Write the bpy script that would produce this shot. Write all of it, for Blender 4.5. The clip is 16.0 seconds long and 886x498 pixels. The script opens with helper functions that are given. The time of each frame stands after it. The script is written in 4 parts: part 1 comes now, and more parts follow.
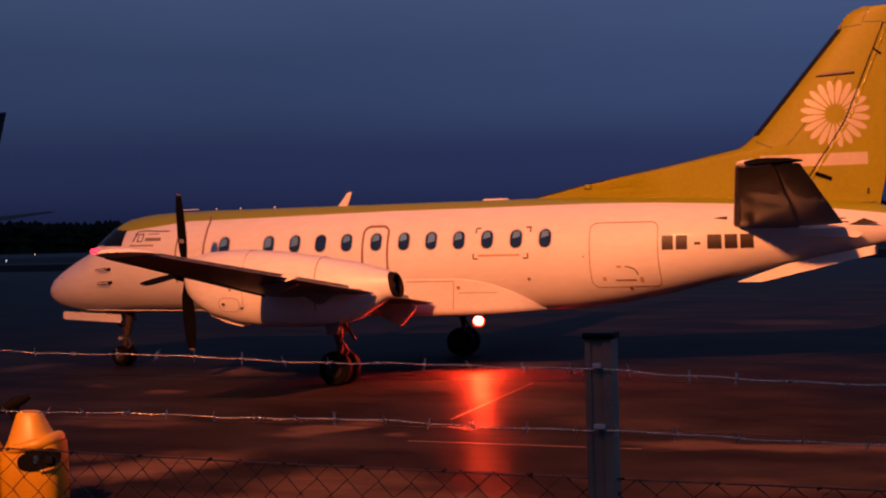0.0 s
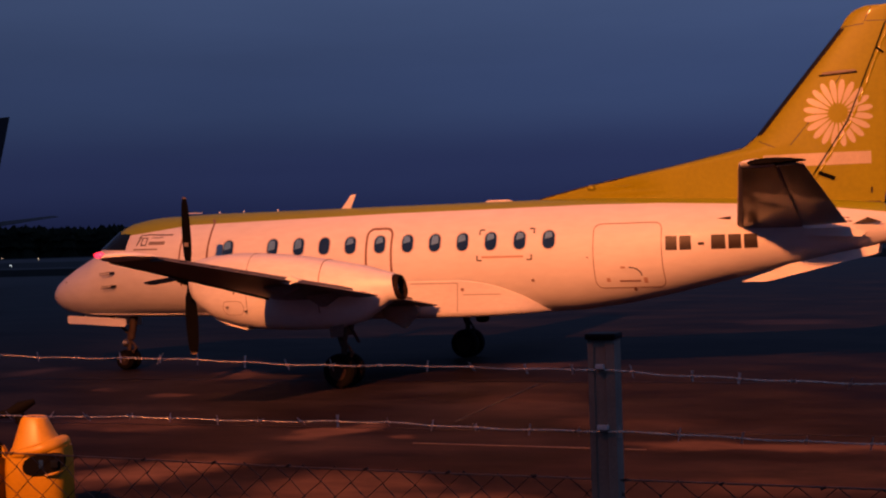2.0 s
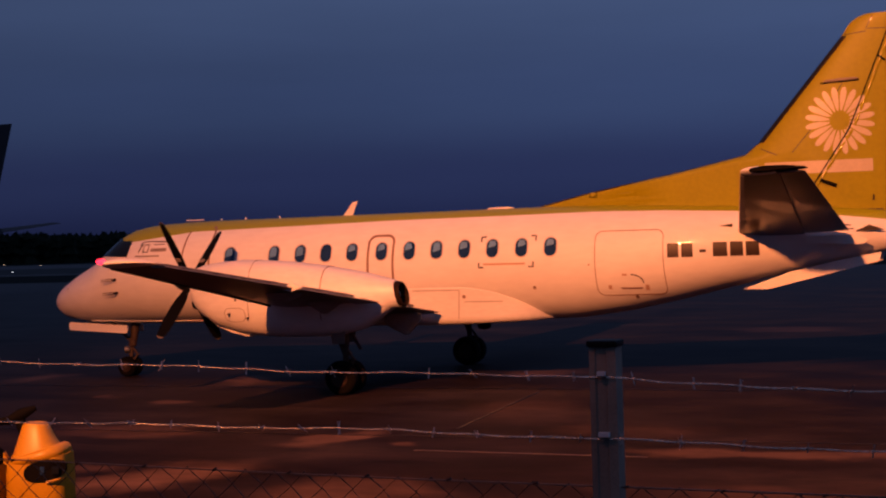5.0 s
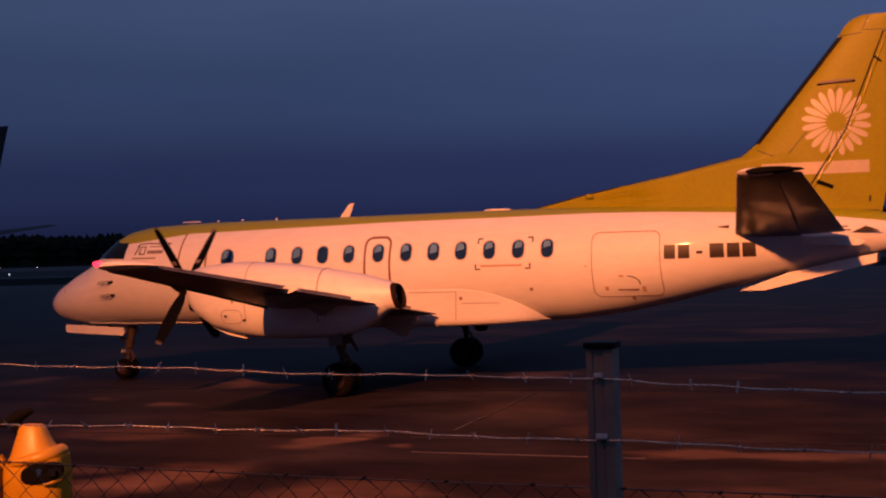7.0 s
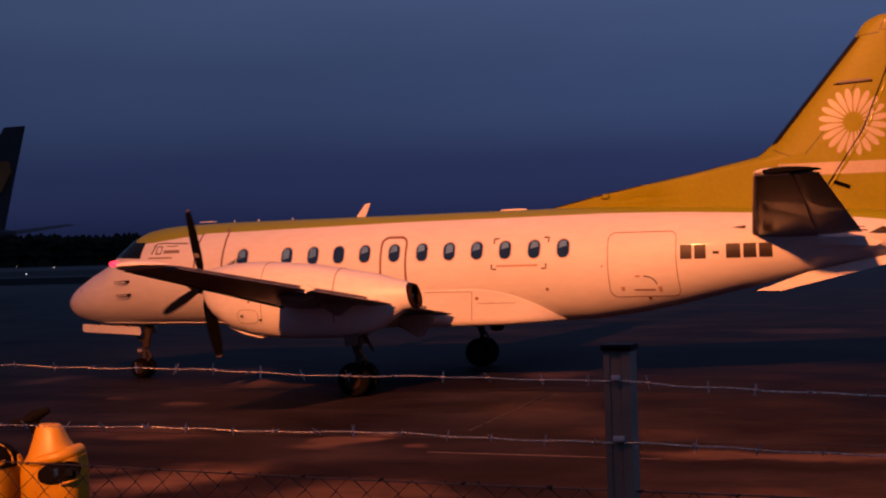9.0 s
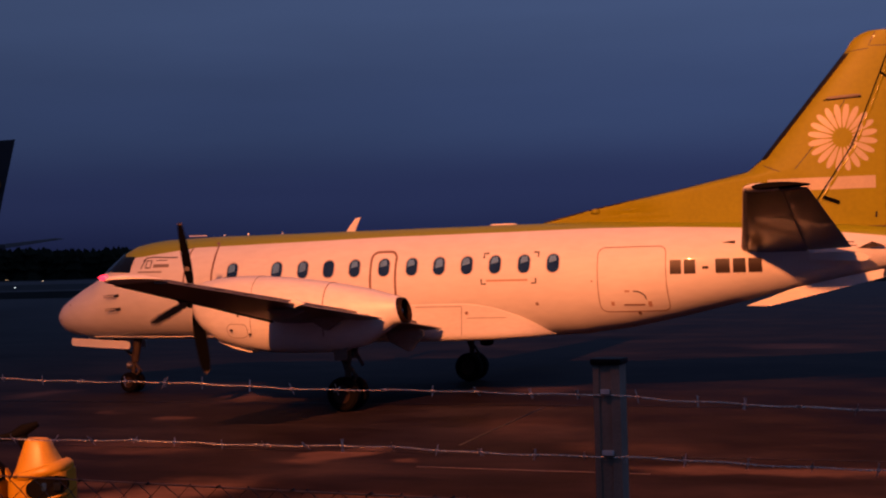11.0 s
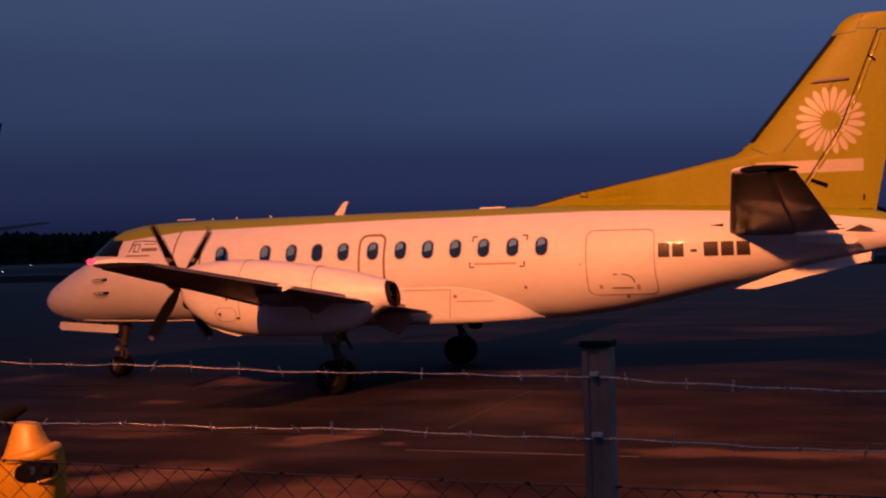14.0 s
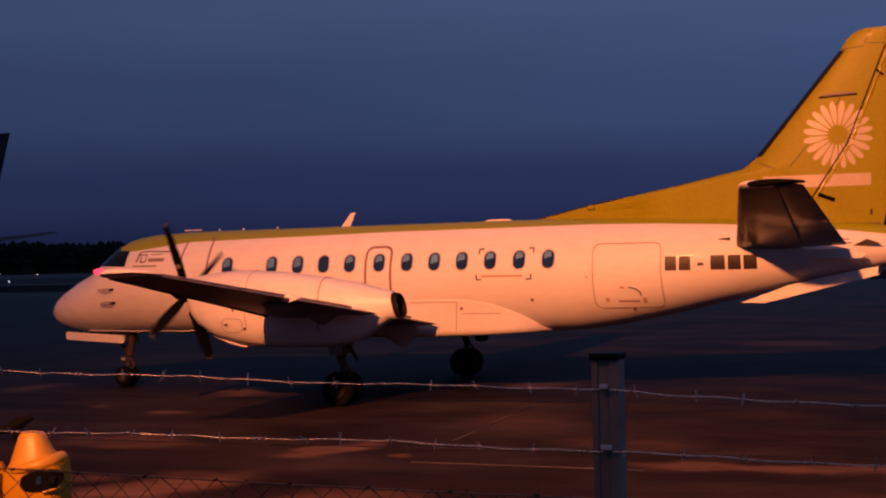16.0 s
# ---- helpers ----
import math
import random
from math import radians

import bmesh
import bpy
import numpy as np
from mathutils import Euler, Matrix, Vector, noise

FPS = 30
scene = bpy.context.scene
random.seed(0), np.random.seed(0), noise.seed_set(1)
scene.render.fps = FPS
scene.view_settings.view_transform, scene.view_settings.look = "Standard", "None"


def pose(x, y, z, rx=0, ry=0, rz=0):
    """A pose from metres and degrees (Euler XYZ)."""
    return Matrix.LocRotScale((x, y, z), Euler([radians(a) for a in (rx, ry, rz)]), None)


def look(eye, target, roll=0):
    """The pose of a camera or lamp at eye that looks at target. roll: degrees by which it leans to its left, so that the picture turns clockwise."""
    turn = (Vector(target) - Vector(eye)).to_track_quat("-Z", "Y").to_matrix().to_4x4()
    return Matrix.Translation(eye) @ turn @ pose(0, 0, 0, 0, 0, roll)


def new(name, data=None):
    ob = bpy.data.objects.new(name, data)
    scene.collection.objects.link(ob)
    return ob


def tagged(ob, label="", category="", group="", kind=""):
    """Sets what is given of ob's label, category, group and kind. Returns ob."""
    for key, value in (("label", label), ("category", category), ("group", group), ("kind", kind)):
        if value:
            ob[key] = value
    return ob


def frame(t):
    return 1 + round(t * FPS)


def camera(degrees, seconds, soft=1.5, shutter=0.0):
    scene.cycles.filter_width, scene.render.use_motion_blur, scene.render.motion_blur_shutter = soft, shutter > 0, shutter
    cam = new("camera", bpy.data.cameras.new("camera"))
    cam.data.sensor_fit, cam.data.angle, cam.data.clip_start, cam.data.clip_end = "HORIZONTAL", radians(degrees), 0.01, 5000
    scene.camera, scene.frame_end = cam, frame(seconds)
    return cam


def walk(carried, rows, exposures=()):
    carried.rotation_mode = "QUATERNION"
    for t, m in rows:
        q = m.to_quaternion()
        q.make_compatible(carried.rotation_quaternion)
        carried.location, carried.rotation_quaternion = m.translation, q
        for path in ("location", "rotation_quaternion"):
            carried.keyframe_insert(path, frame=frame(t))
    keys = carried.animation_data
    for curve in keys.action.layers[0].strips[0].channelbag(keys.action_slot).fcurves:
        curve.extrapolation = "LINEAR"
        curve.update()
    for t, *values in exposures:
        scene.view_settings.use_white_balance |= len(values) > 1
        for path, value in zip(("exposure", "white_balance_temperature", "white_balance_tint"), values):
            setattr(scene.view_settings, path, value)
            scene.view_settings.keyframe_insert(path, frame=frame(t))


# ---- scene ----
# ---------------------------------------------------------------- camera
EYE = Vector((21.814, -29.584, 2.8935))
PATH = [  # seconds, heading, pitch, roll in degrees, sway and lift in metres
    (0.0, 21.794, -0.613, -1.440, 0.0051, -0.0003),
    (0.5, 21.803, -0.625, -1.592, 0.0072, -0.0003),
    (1.0, 21.844, -0.632, -1.663, 0.0080, -0.0007),
    (1.5, 21.886, -0.596, -1.780, 0.0089, -0.0012),
    (2.0, 21.940, -0.536, -1.820, 0.0092, -0.0006),
    (2.5, 21.947, -0.463, -1.816, 0.0105, -0.0009),
    (3.0, 22.006, -0.402, -1.837, 0.0105, -0.0002),
    (3.5, 22.035, -0.332, -1.801, 0.0110, -0.0004),
    (4.0, 22.000, -0.282, -1.735, 0.0098, -0.0006),
    (6.5, 21.936, -0.234, -1.838, 0.0098, -0.0011),
    (7.0, 21.871, -0.204, -1.827, 0.0093, -0.0008),
    (7.5, 21.968, -0.216, -1.868, 0.0094, 0.0004),
    (8.0, 22.280, -0.236, -1.770, 0.0077, 0.0011),
    (8.5, 22.473, -0.263, -1.756, 0.0055, 0.0053),
    (9.0, 22.473, -0.195, -1.789, 0.0059, 0.0048),
    (11.5, 22.026, 0.399, -1.663, 0.0067, 0.0027),
    (12.0, 22.066, 0.230, -1.783, 0.0089, 0.0031),
    (12.5, 21.713, -0.043, -1.810, 0.0079, 0.0030),
    (13.0, 21.389, -0.289, -1.839, 0.0082, 0.0020),
    (13.5, 21.402, -0.353, -1.830, 0.0084, 0.0011),
    (14.0, 21.651, -0.289, -1.746, 0.0051, 0.0003),
    (14.5, 21.870, -0.135, -1.670, 0.0000, 0.0000),
    (15.0, 21.899, -0.001, -1.535, -0.0031, -0.0005),
    (15.5, 21.881, 0.120, -1.405, -0.0048, -0.0011),
    (16.0, 21.872, 0.182, -1.403, -0.0043, -0.0010),
]


def camera_pose(heading, pitch, roll, sway, lift):
    h, p = radians(heading), radians(pitch)
    ahead = Vector((-math.sin(h) * math.cos(p), math.cos(h) * math.cos(p), math.sin(p)))
    eye = EYE + Vector((math.cos(h), math.sin(h), 0)) * sway + Vector((0, 0, lift))
    return look(eye, eye + ahead, roll)


cam = camera(32.936, 16.0, soft=2.15, shutter=0.5)
walk(cam, [(t, camera_pose(*rest)) for t, *rest in PATH])

# ---------------------------------------------------------------- light
world = bpy.data.worlds.new("dusk_sky")
world.use_nodes = True
scene.world = world
wn, wl = world.node_tree.nodes, world.node_tree.links
wn.clear()
w_out, w_bg = wn.new("ShaderNodeOutputWorld"), wn.new("ShaderNodeBackground")
w_co, w_sep, w_ramp = wn.new("ShaderNodeTexCoord"), wn.new("ShaderNodeSeparateXYZ"), wn.new("ShaderNodeValToRGB")
w_map, w_noise, w_mix = wn.new("ShaderNodeMapping"), wn.new("ShaderNodeTexNoise"), wn.new("ShaderNodeMix")
w_ramp.color_ramp.interpolation = "EASE"
for i, (at, col) in enumerate(((0.0, (0.0108, 0.0142, 0.052)), (0.045, (0.0205, 0.0288, 0.087)), (0.09, (0.0330, 0.0520, 0.127)),
                               (0.17, (0.0490, 0.0755, 0.166)), (1.0, (0.062, 0.090, 0.18)))):
    el = w_ramp.color_ramp.elements[i] if i < 2 else w_ramp.color_ramp.elements.new(at)
    el.position, el.color = at, (*col, 1)
w_map.inputs["Scale"].default_value = (2.2, 2.2, 14)
w_noise.inputs["Scale"].default_value = 1.6
w_noise.inputs["Detail"].default_value = 4
w_mix.data_type, w_mix.blend_type = "RGBA", "OVERLAY"
w_mix.inputs[0].default_value = 0.16
wl.new(w_co.outputs["Generated"], w_sep.inputs[0])
wl.new(w_sep.outputs["Z"], w_ramp.inputs[0])
wl.new(w_co.outputs["Generated"], w_map.inputs[0])
wl.new(w_map.outputs[0], w_noise.inputs["Vector"])
wl.new(w_ramp.outputs[0], w_mix.inputs[6])
wl.new(w_noise.outputs["Fac"], w_mix.inputs[7])
# the afterglow: a little brighter towards one side of the horizon
w_dot, w_add, w_glow = wn.new("ShaderNodeVectorMath"), wn.new("ShaderNodeMath"), wn.new("ShaderNodeMix")
w_dot.operation, w_dot.inputs[1].default_value = "DOT_PRODUCT", (0.51, 0.206, 0.0)
w_add.operation, w_add.inputs[1].default_value = "ADD", 1.0
w_glow.data_type, w_glow.blend_type, w_glow.inputs[0].default_value = "RGBA", "MULTIPLY", 1.0
wl.new(w_co.outputs["Generated"], w_dot.inputs[0]), wl.new(w_dot.outputs["Value"], w_add.inputs[0])
wl.new(w_mix.outputs[2], w_glow.inputs[6]), wl.new(w_add.outputs[0], w_glow.inputs[7])
wl.new(w_glow.outputs[2], w_bg.inputs["Color"])
wl.new(w_bg.outputs[0], w_out.inputs[0])
w_bg.inputs["Strength"].default_value = 1.0

# the sodium apron floodlight, on a mast behind the fence
flood = new("apron_floodlight", bpy.data.lights.new("apron_floodlight", "SPOT"))
flood.data.energy, flood.data.color, flood.data.shadow_soft_size = 104000, (1.0, 0.262, 0.078), 0.42
flood.data.spot_size, flood.data.spot_blend = radians(72.3), 1.0
flood.matrix_basis = look((14.2, -37.0, 17.4), (18.9, 0.0, 3.6))


# ---------------------------------------------------------------- materials
def material(name, base, rough=0.5, metal=0.0, vary=0.12, scale=3.0, bump=0.0, bump_scale=40.0, emit=None, spec=0.5, coat=0.0, streak=None):
    """A surface with two scales of variation in tone, gloss that varies with it, and fine relief."""
    m = bpy.data.materials.new(name)
    m.use_nodes = True
    n, l = m.node_tree.nodes, m.node_tree.links
    b = n["Principled BSDF"]
    b.inputs["Roughness"].default_value, b.inputs["Metallic"].default_value = rough, metal
    b.inputs["Specular IOR Level"].default_value, b.inputs["Coat Weight"].default_value = spec, coat
    co = n.new("ShaderNodeTexCoord")
    big, fine, add = n.new("ShaderNodeTexNoise"), n.new("ShaderNodeTexNoise"), n.new("ShaderNodeMath")
    big.inputs["Scale"].default_value, fine.inputs["Scale"].default_value = scale, scale * 11
    big.inputs["Detail"].default_value = fine.inputs["Detail"].default_value = 5
    vec = co.outputs["Object"]
    if streak:
        mp = n.new("ShaderNodeMapping")
        mp.inputs["Scale"].default_value = streak
        l.new(vec, mp.inputs[0])
        vec = mp.outputs[0]
    l.new(vec, big.inputs["Vector"]), l.new(vec, fine.inputs["Vector"])
    add.operation = "ADD"
    l.new(big.outputs["Fac"], add.inputs[0]), l.new(fine.outputs["Fac"], add.inputs[1])
    tone = n.new("ShaderNodeMapRange")
    tone.inputs["From Min"].default_value, tone.inputs["From Max"].default_value = 0.6, 1.4
    tone.inputs["To Min"].default_value, tone.inputs["To Max"].default_value = 1 - vary, 1 + vary
    l.new(add.outputs[0], tone.inputs["Value"])
    mul = n.new("ShaderNodeMix")
    mul.data_type, mul.blend_type = "RGBA", "MULTIPLY"
    mul.inputs[0].default_value = 1.0
    mul.inputs[6].default_value = (*base, 1)
    l.new(tone.outputs[0], mul.inputs[7])
    l.new(mul.outputs[2], b.inputs["Base Color"])
    if rough > 0.08:
        rr = n.new("ShaderNodeMapRange")
        rr.inputs["From Min"].default_value, rr.inputs["From Max"].default_value = 0.3, 0.7
        rr.inputs["To Min"].default_value, rr.inputs["To Max"].default_value = rough * 0.92, min(1, rough * 1.08)
        l.new(fine.outputs["Fac"], rr.inputs["Value"]), l.new(rr.outputs[0], b.inputs["Roughness"])
    if bump:
        bn, bt = n.new("ShaderNodeBump"), n.new("ShaderNodeTexNoise")
        bt.inputs["Scale"].default_value, bt.inputs["Detail"].default_value = bump_scale, 6
        bn.inputs["Strength"].default_value, bn.inputs["Distance"].default_value = bump, 0.02
        l.new(vec, bt.inputs["Vector"]), l.new(bt.outputs["Fac"], bn.inputs["Height"]), l.new(bn.outputs[0], b.inputs["Normal"])
    if emit:
        b.inputs["Emission Color"].default_value, b.inputs["Emission Strength"].default_value = (*emit[0], 1), emit[1]
    return m


WHITE = (0.78, 0.77, 0.76)
LIME = (0.262, 0.258, 0.004)
m_white = material("white_aircraft_paint", WHITE, 0.36, vary=0.09, scale=0.8, bump=0.02, bump_scale=1.5, streak=(0.5, 1, 1.6))
m_lime = material("lime_paint", LIME, 0.42, vary=0.12, scale=1.2, spec=0.16, coat=0.1, bump=0.08, bump_scale=3.2)
m_limegloss = material("glossy_lime_paint", LIME, 0.2, vary=0.2, scale=3, spec=0.5, bump=0.5, bump_scale=5)
m_cream = material("faded_cream_paint", (0.47, 0.42, 0.33), 0.35, vary=0.12, scale=2.5)
m_grime = material("grimy_white_paint", (0.70, 0.68, 0.66), 0.4, vary=0.10, scale=1.4, streak=(0.4, 1, 1.5))
# wing grey darkened to carry the underside's shade; streaks are stains
m_under = material("stained_shaded_grey_wing_paint", (0.16, 0.135, 0.12), 0.40, vary=0.3, scale=1.3, streak=(0.4, 1, 1.5))
# pale paint dimmed to stand for the shade on the flap track fairings
m_dimmed = material("shade_dimmed_pale_paint", (0.27, 0.21, 0.18), 0.45, vary=0.35, scale=2.2, streak=(0.4, 1, 1.5))
# tailplane base colour set near black to hold the shade of its underside
m_gloss = material("glossy_stained_shaded_tailplane_paint", (0.085, 0.067, 0.057), 0.30, vary=0.4, scale=1.6, spec=0.45, coat=0.25)
m_boot = material("black_rubber_boot", (0.006, 0.006, 0.0065), 0.5, vary=0.2, spec=0.3)
m_black = material("matt_black_paint", (0.005, 0.005, 0.0055), 0.7, vary=0.25, spec=0.02)
m_mark = material("dark_marking", (0.035, 0.024, 0.02), 0.5, vary=0.1)
m_line = material("panel_seam_grey", (0.24, 0.2, 0.17), 0.6, vary=0.15)
m_mauve = material("door_outline_paint", (0.22, 0.13, 0.09), 0.5, vary=0.1)
m_caption = material("faded_red_brown_lettering_paint", (0.50, 0.33, 0.25), 0.5, vary=0.2, scale=20)
m_steel = material("dull_steel", (0.35, 0.34, 0.33), 0.42, 0.9, vary=0.15, scale=6)
m_burnt = material("burnt_metal", (0.024, 0.016, 0.012), 0.55, 0.5, vary=0.3, scale=8)
m_scorched = material("scorched_exhaust_metal", (0.016, 0.009, 0.006), 0.7, vary=0.4, scale=8, spec=0.1)
m_tyre = material("tyre_rubber", (0.005, 0.0047, 0.0045), 0.8, vary=0.2, scale=9, bump=0.2, spec=0.05)
m_hub = material("wheel_hub_alloy", (0.03, 0.018, 0.014), 0.65, 0.0, vary=0.3, scale=9, spec=0.2)
m_gear = material("gear_leg_grey", (0.06, 0.042, 0.033), 0.6, 0.0, vary=0.6, scale=12, spec=0.3)
m_tip = material("propeller_tip_paint", (0.15, 0.12, 0.08), 0.45)
m_redtag = material("red_ribbon", (0.05, 0.006, 0.006), 0.7)
m_nav = material("red_navigation_light", (0.12, 0.005, 0.006), 0.25, emit=((1.0, 0.022, 0.05), 4.0))
m_flash = material("red_flash_lamp", (0.5, 0.05, 0.02), 0.2, emit=((1.0, 0.040, 0.010), 15500))
m_halo_lens = material("red_halo_lens", (0.25, 0.02, 0.015), 0.2, emit=((1.0, 0.045, 0.022), 3.5))
m_yellow = material("yellow_machine_paint", (0.40, 0.226, 0.005), 0.42, vary=0.16, scale=3)
m_galv = material("galvanised_steel", (0.29, 0.22, 0.175), 0.55, 0.2, vary=0.25, scale=14, bump=0.05)
m_wire = material("galvanised_wire", (0.92, 0.80, 0.72), 0.24, 0.85, vary=0.7, scale=45)
m_barb = material("weathered_barb_wire", (0.50, 0.45, 0.42), 0.40, 0.4, vary=0.4, scale=60)
m_mesh = material("weathered_mesh_wire", (0.035, 0.028, 0.027), 0.6, 0.3, vary=0.3, scale=30)
m_strain = material("dull_galvanised_straining_wire", (0.13, 0.10, 0.09), 0.5, 0.3, vary=0.4, scale=30)
m_cap = material("dark_plastic_cap", (0.007, 0.007, 0.008), 0.5, vary=0.15, scale=10, spec=0.1)
m_plastic = material("pale_plastic_clip", (0.66, 0.62, 0.62), 0.4)
m_leaf = material("dark_conifer_foliage", (0.012, 0.016, 0.010), 0.9, vary=0.4, scale=0.2, spec=0.1)
m_jet = material("grey_blue_jet_paint", (0.075, 0.068, 0.078), 0.7, spec=0.1, vary=0.08, scale=0.5)
m_jetmark = material("faded_orange_emblem", (0.42, 0.16, 0.04), 0.4, vary=0.4, scale=0.7)
m_air_a = material("white_airfield_lamp", (0.5, 0.5, 0.5), 0.3, emit=((0.8, 0.88, 1.0), 1.6))
m_air_b = material("amber_airfield_lamp", (0.5, 0.4, 0.2), 0.3, emit=((1.0, 0.62, 0.4), 2.5))

# cabin glass: dark, glossy; blue on the blinds stands for sky reflected in the panes
m_glass = material("cabin_window_glass", (0.012, 0.035, 0.11), 0.08, vary=0.3, scale=4, spec=0.7)
m_skyblind = material("sky_tinted_cabin_blind", (0.10, 0.25, 0.50), 0.35, vary=0.4, scale=5)
m_cockpit = material("dark_cockpit_glass", (0.006, 0.008, 0.013), 0.12, vary=0.3, scale=4, spec=0.35)
m_rim = material("window_rim_paint", (0.50, 0.46, 0.45), 0.5, vary=0.1)


def fuselage_paint():
    """White below, lime over the crown; the border drops towards the nose."""
    m = material("white_and_lime_fuselage_paint", WHITE, 0.50, vary=0.08, scale=0.6, spec=0.25, coat=0.22, streak=(0.4, 1, 1.3))
    n, l = m.node_tree.nodes, m.node_tree.links
    b = n["Principled BSDF"]
    was = b.inputs["Base Color"].links[0].from_socket
    co, sep, edge = n.new("ShaderNodeTexCoord"), n.new("ShaderNodeSeparateXYZ"), n.new("ShaderNodeValToRGB")
    l.new(co.outputs["Object"], sep.inputs[0])
    scale_x = n.new("ShaderNodeMath")
    scale_x.operation, scale_x.inputs[1].default_value = "DIVIDE", 20.0
    l.new(sep.outputs["X"], scale_x.inputs[0]), l.new(scale_x.outputs[0], edge.inputs[0])
    # height of the border over 3.0 m, along the hull
    for i, (x, z) in enumerate(((0.0, 0.05), (1.9, 0.05), (2.9, 0.13), (4.2, 0.29), (9.0, 0.38), (11.6, 0.394), (13.3, 0.411), (14.8, 0.387), (16.3, 0.32), (18.2, 0.169), (19.6, 0.0))):
        el = edge.color_ramp.elements[i] if i < 2 else edge.color_ramp.elements.new(x / 20)
        el.position, el.color = x / 20, (z, z, z, 1)
    up, gap, step = n.new("ShaderNodeMath"), n.new("ShaderNodeMath"), n.new("ShaderNodeMapRange")
    up.operation, up.inputs[1].default_value = "SUBTRACT", 3.0
    gap.operation = "SUBTRACT"
    l.new(sep.outputs["Z"], up.inputs[0]), l.new(up.outputs[0], gap.inputs[0]), l.new(edge.outputs[0], gap.inputs[1])
    step.inputs["From Min"].default_value, step.inputs["From Max"].default_value = -0.004, 0.004
    l.new(gap.outputs[0], step.inputs["Value"])
    mix = n.new("ShaderNodeMix")
    mix.data_type = "RGBA"
    mix.inputs[7].default_value = (LIME[0] * 1.15, LIME[1] * 1.28, LIME[2] * 2, 1)
    l.new(step.outputs[0], mix.inputs[0]), l.new(was, mix.inputs[6]), l.new(mix.outputs[2], b.inputs["Base Color"])
    return m


m_hull = fuselage_paint()


DRY = [
        (5.52, -0.98, 21.5, 0.74, 1.44, 0.90),
        (6.28, -4.94, 57.5, 0.51, 0.51, 0.70),
        (4.30, -4.29, 26.2, 0.35, 0.46, 0.45),
        (-0.16, -0.60, 87.1, 1.37, 0.62, 0.60),
        (11.91, -9.24, 60.5, 1.13, 0.50, 0.75),
        (13.15, -9.78, 70.7, 0.31, 0.38, 0.50),
        (11.18, -13.13, 66.9, 1.69, 0.90, 0.80),
        (14.02, -13.76, 29.7, 1.26, 1.32, 0.45),
        (18.55, -10.0, 3.0, 2.6, 0.42, 0.55),
        (11.69, 1.19, 30.5, 1.00, 0.78, 0.60),
        (7.97, -9.12, -9.2, 1.83, 0.81, 0.55),
        (14.79, 15.35, -20.5, 2.15, 1.49, 0.50),
        (16.09, -7.85, -19.0, 1.44, 1.06, 0.25),
        (5.72, -0.90, 86.0, 2.96, 0.50, 0.20),
        (13.57, -5.51, 18.6, 1.21, 2.20, 0.25),
        (9.55, -12.67, -0.3, 0.74, 0.58, 0.30),
        (18.80, -12.97, 17.4, 1.13, 0.71, 0.20),
        (14.55, -14.75, 8.0, 1.50, 0.62, 0.42),
        (16.20, -14.60, -6.0, 1.10, 0.50, 0.38),
]


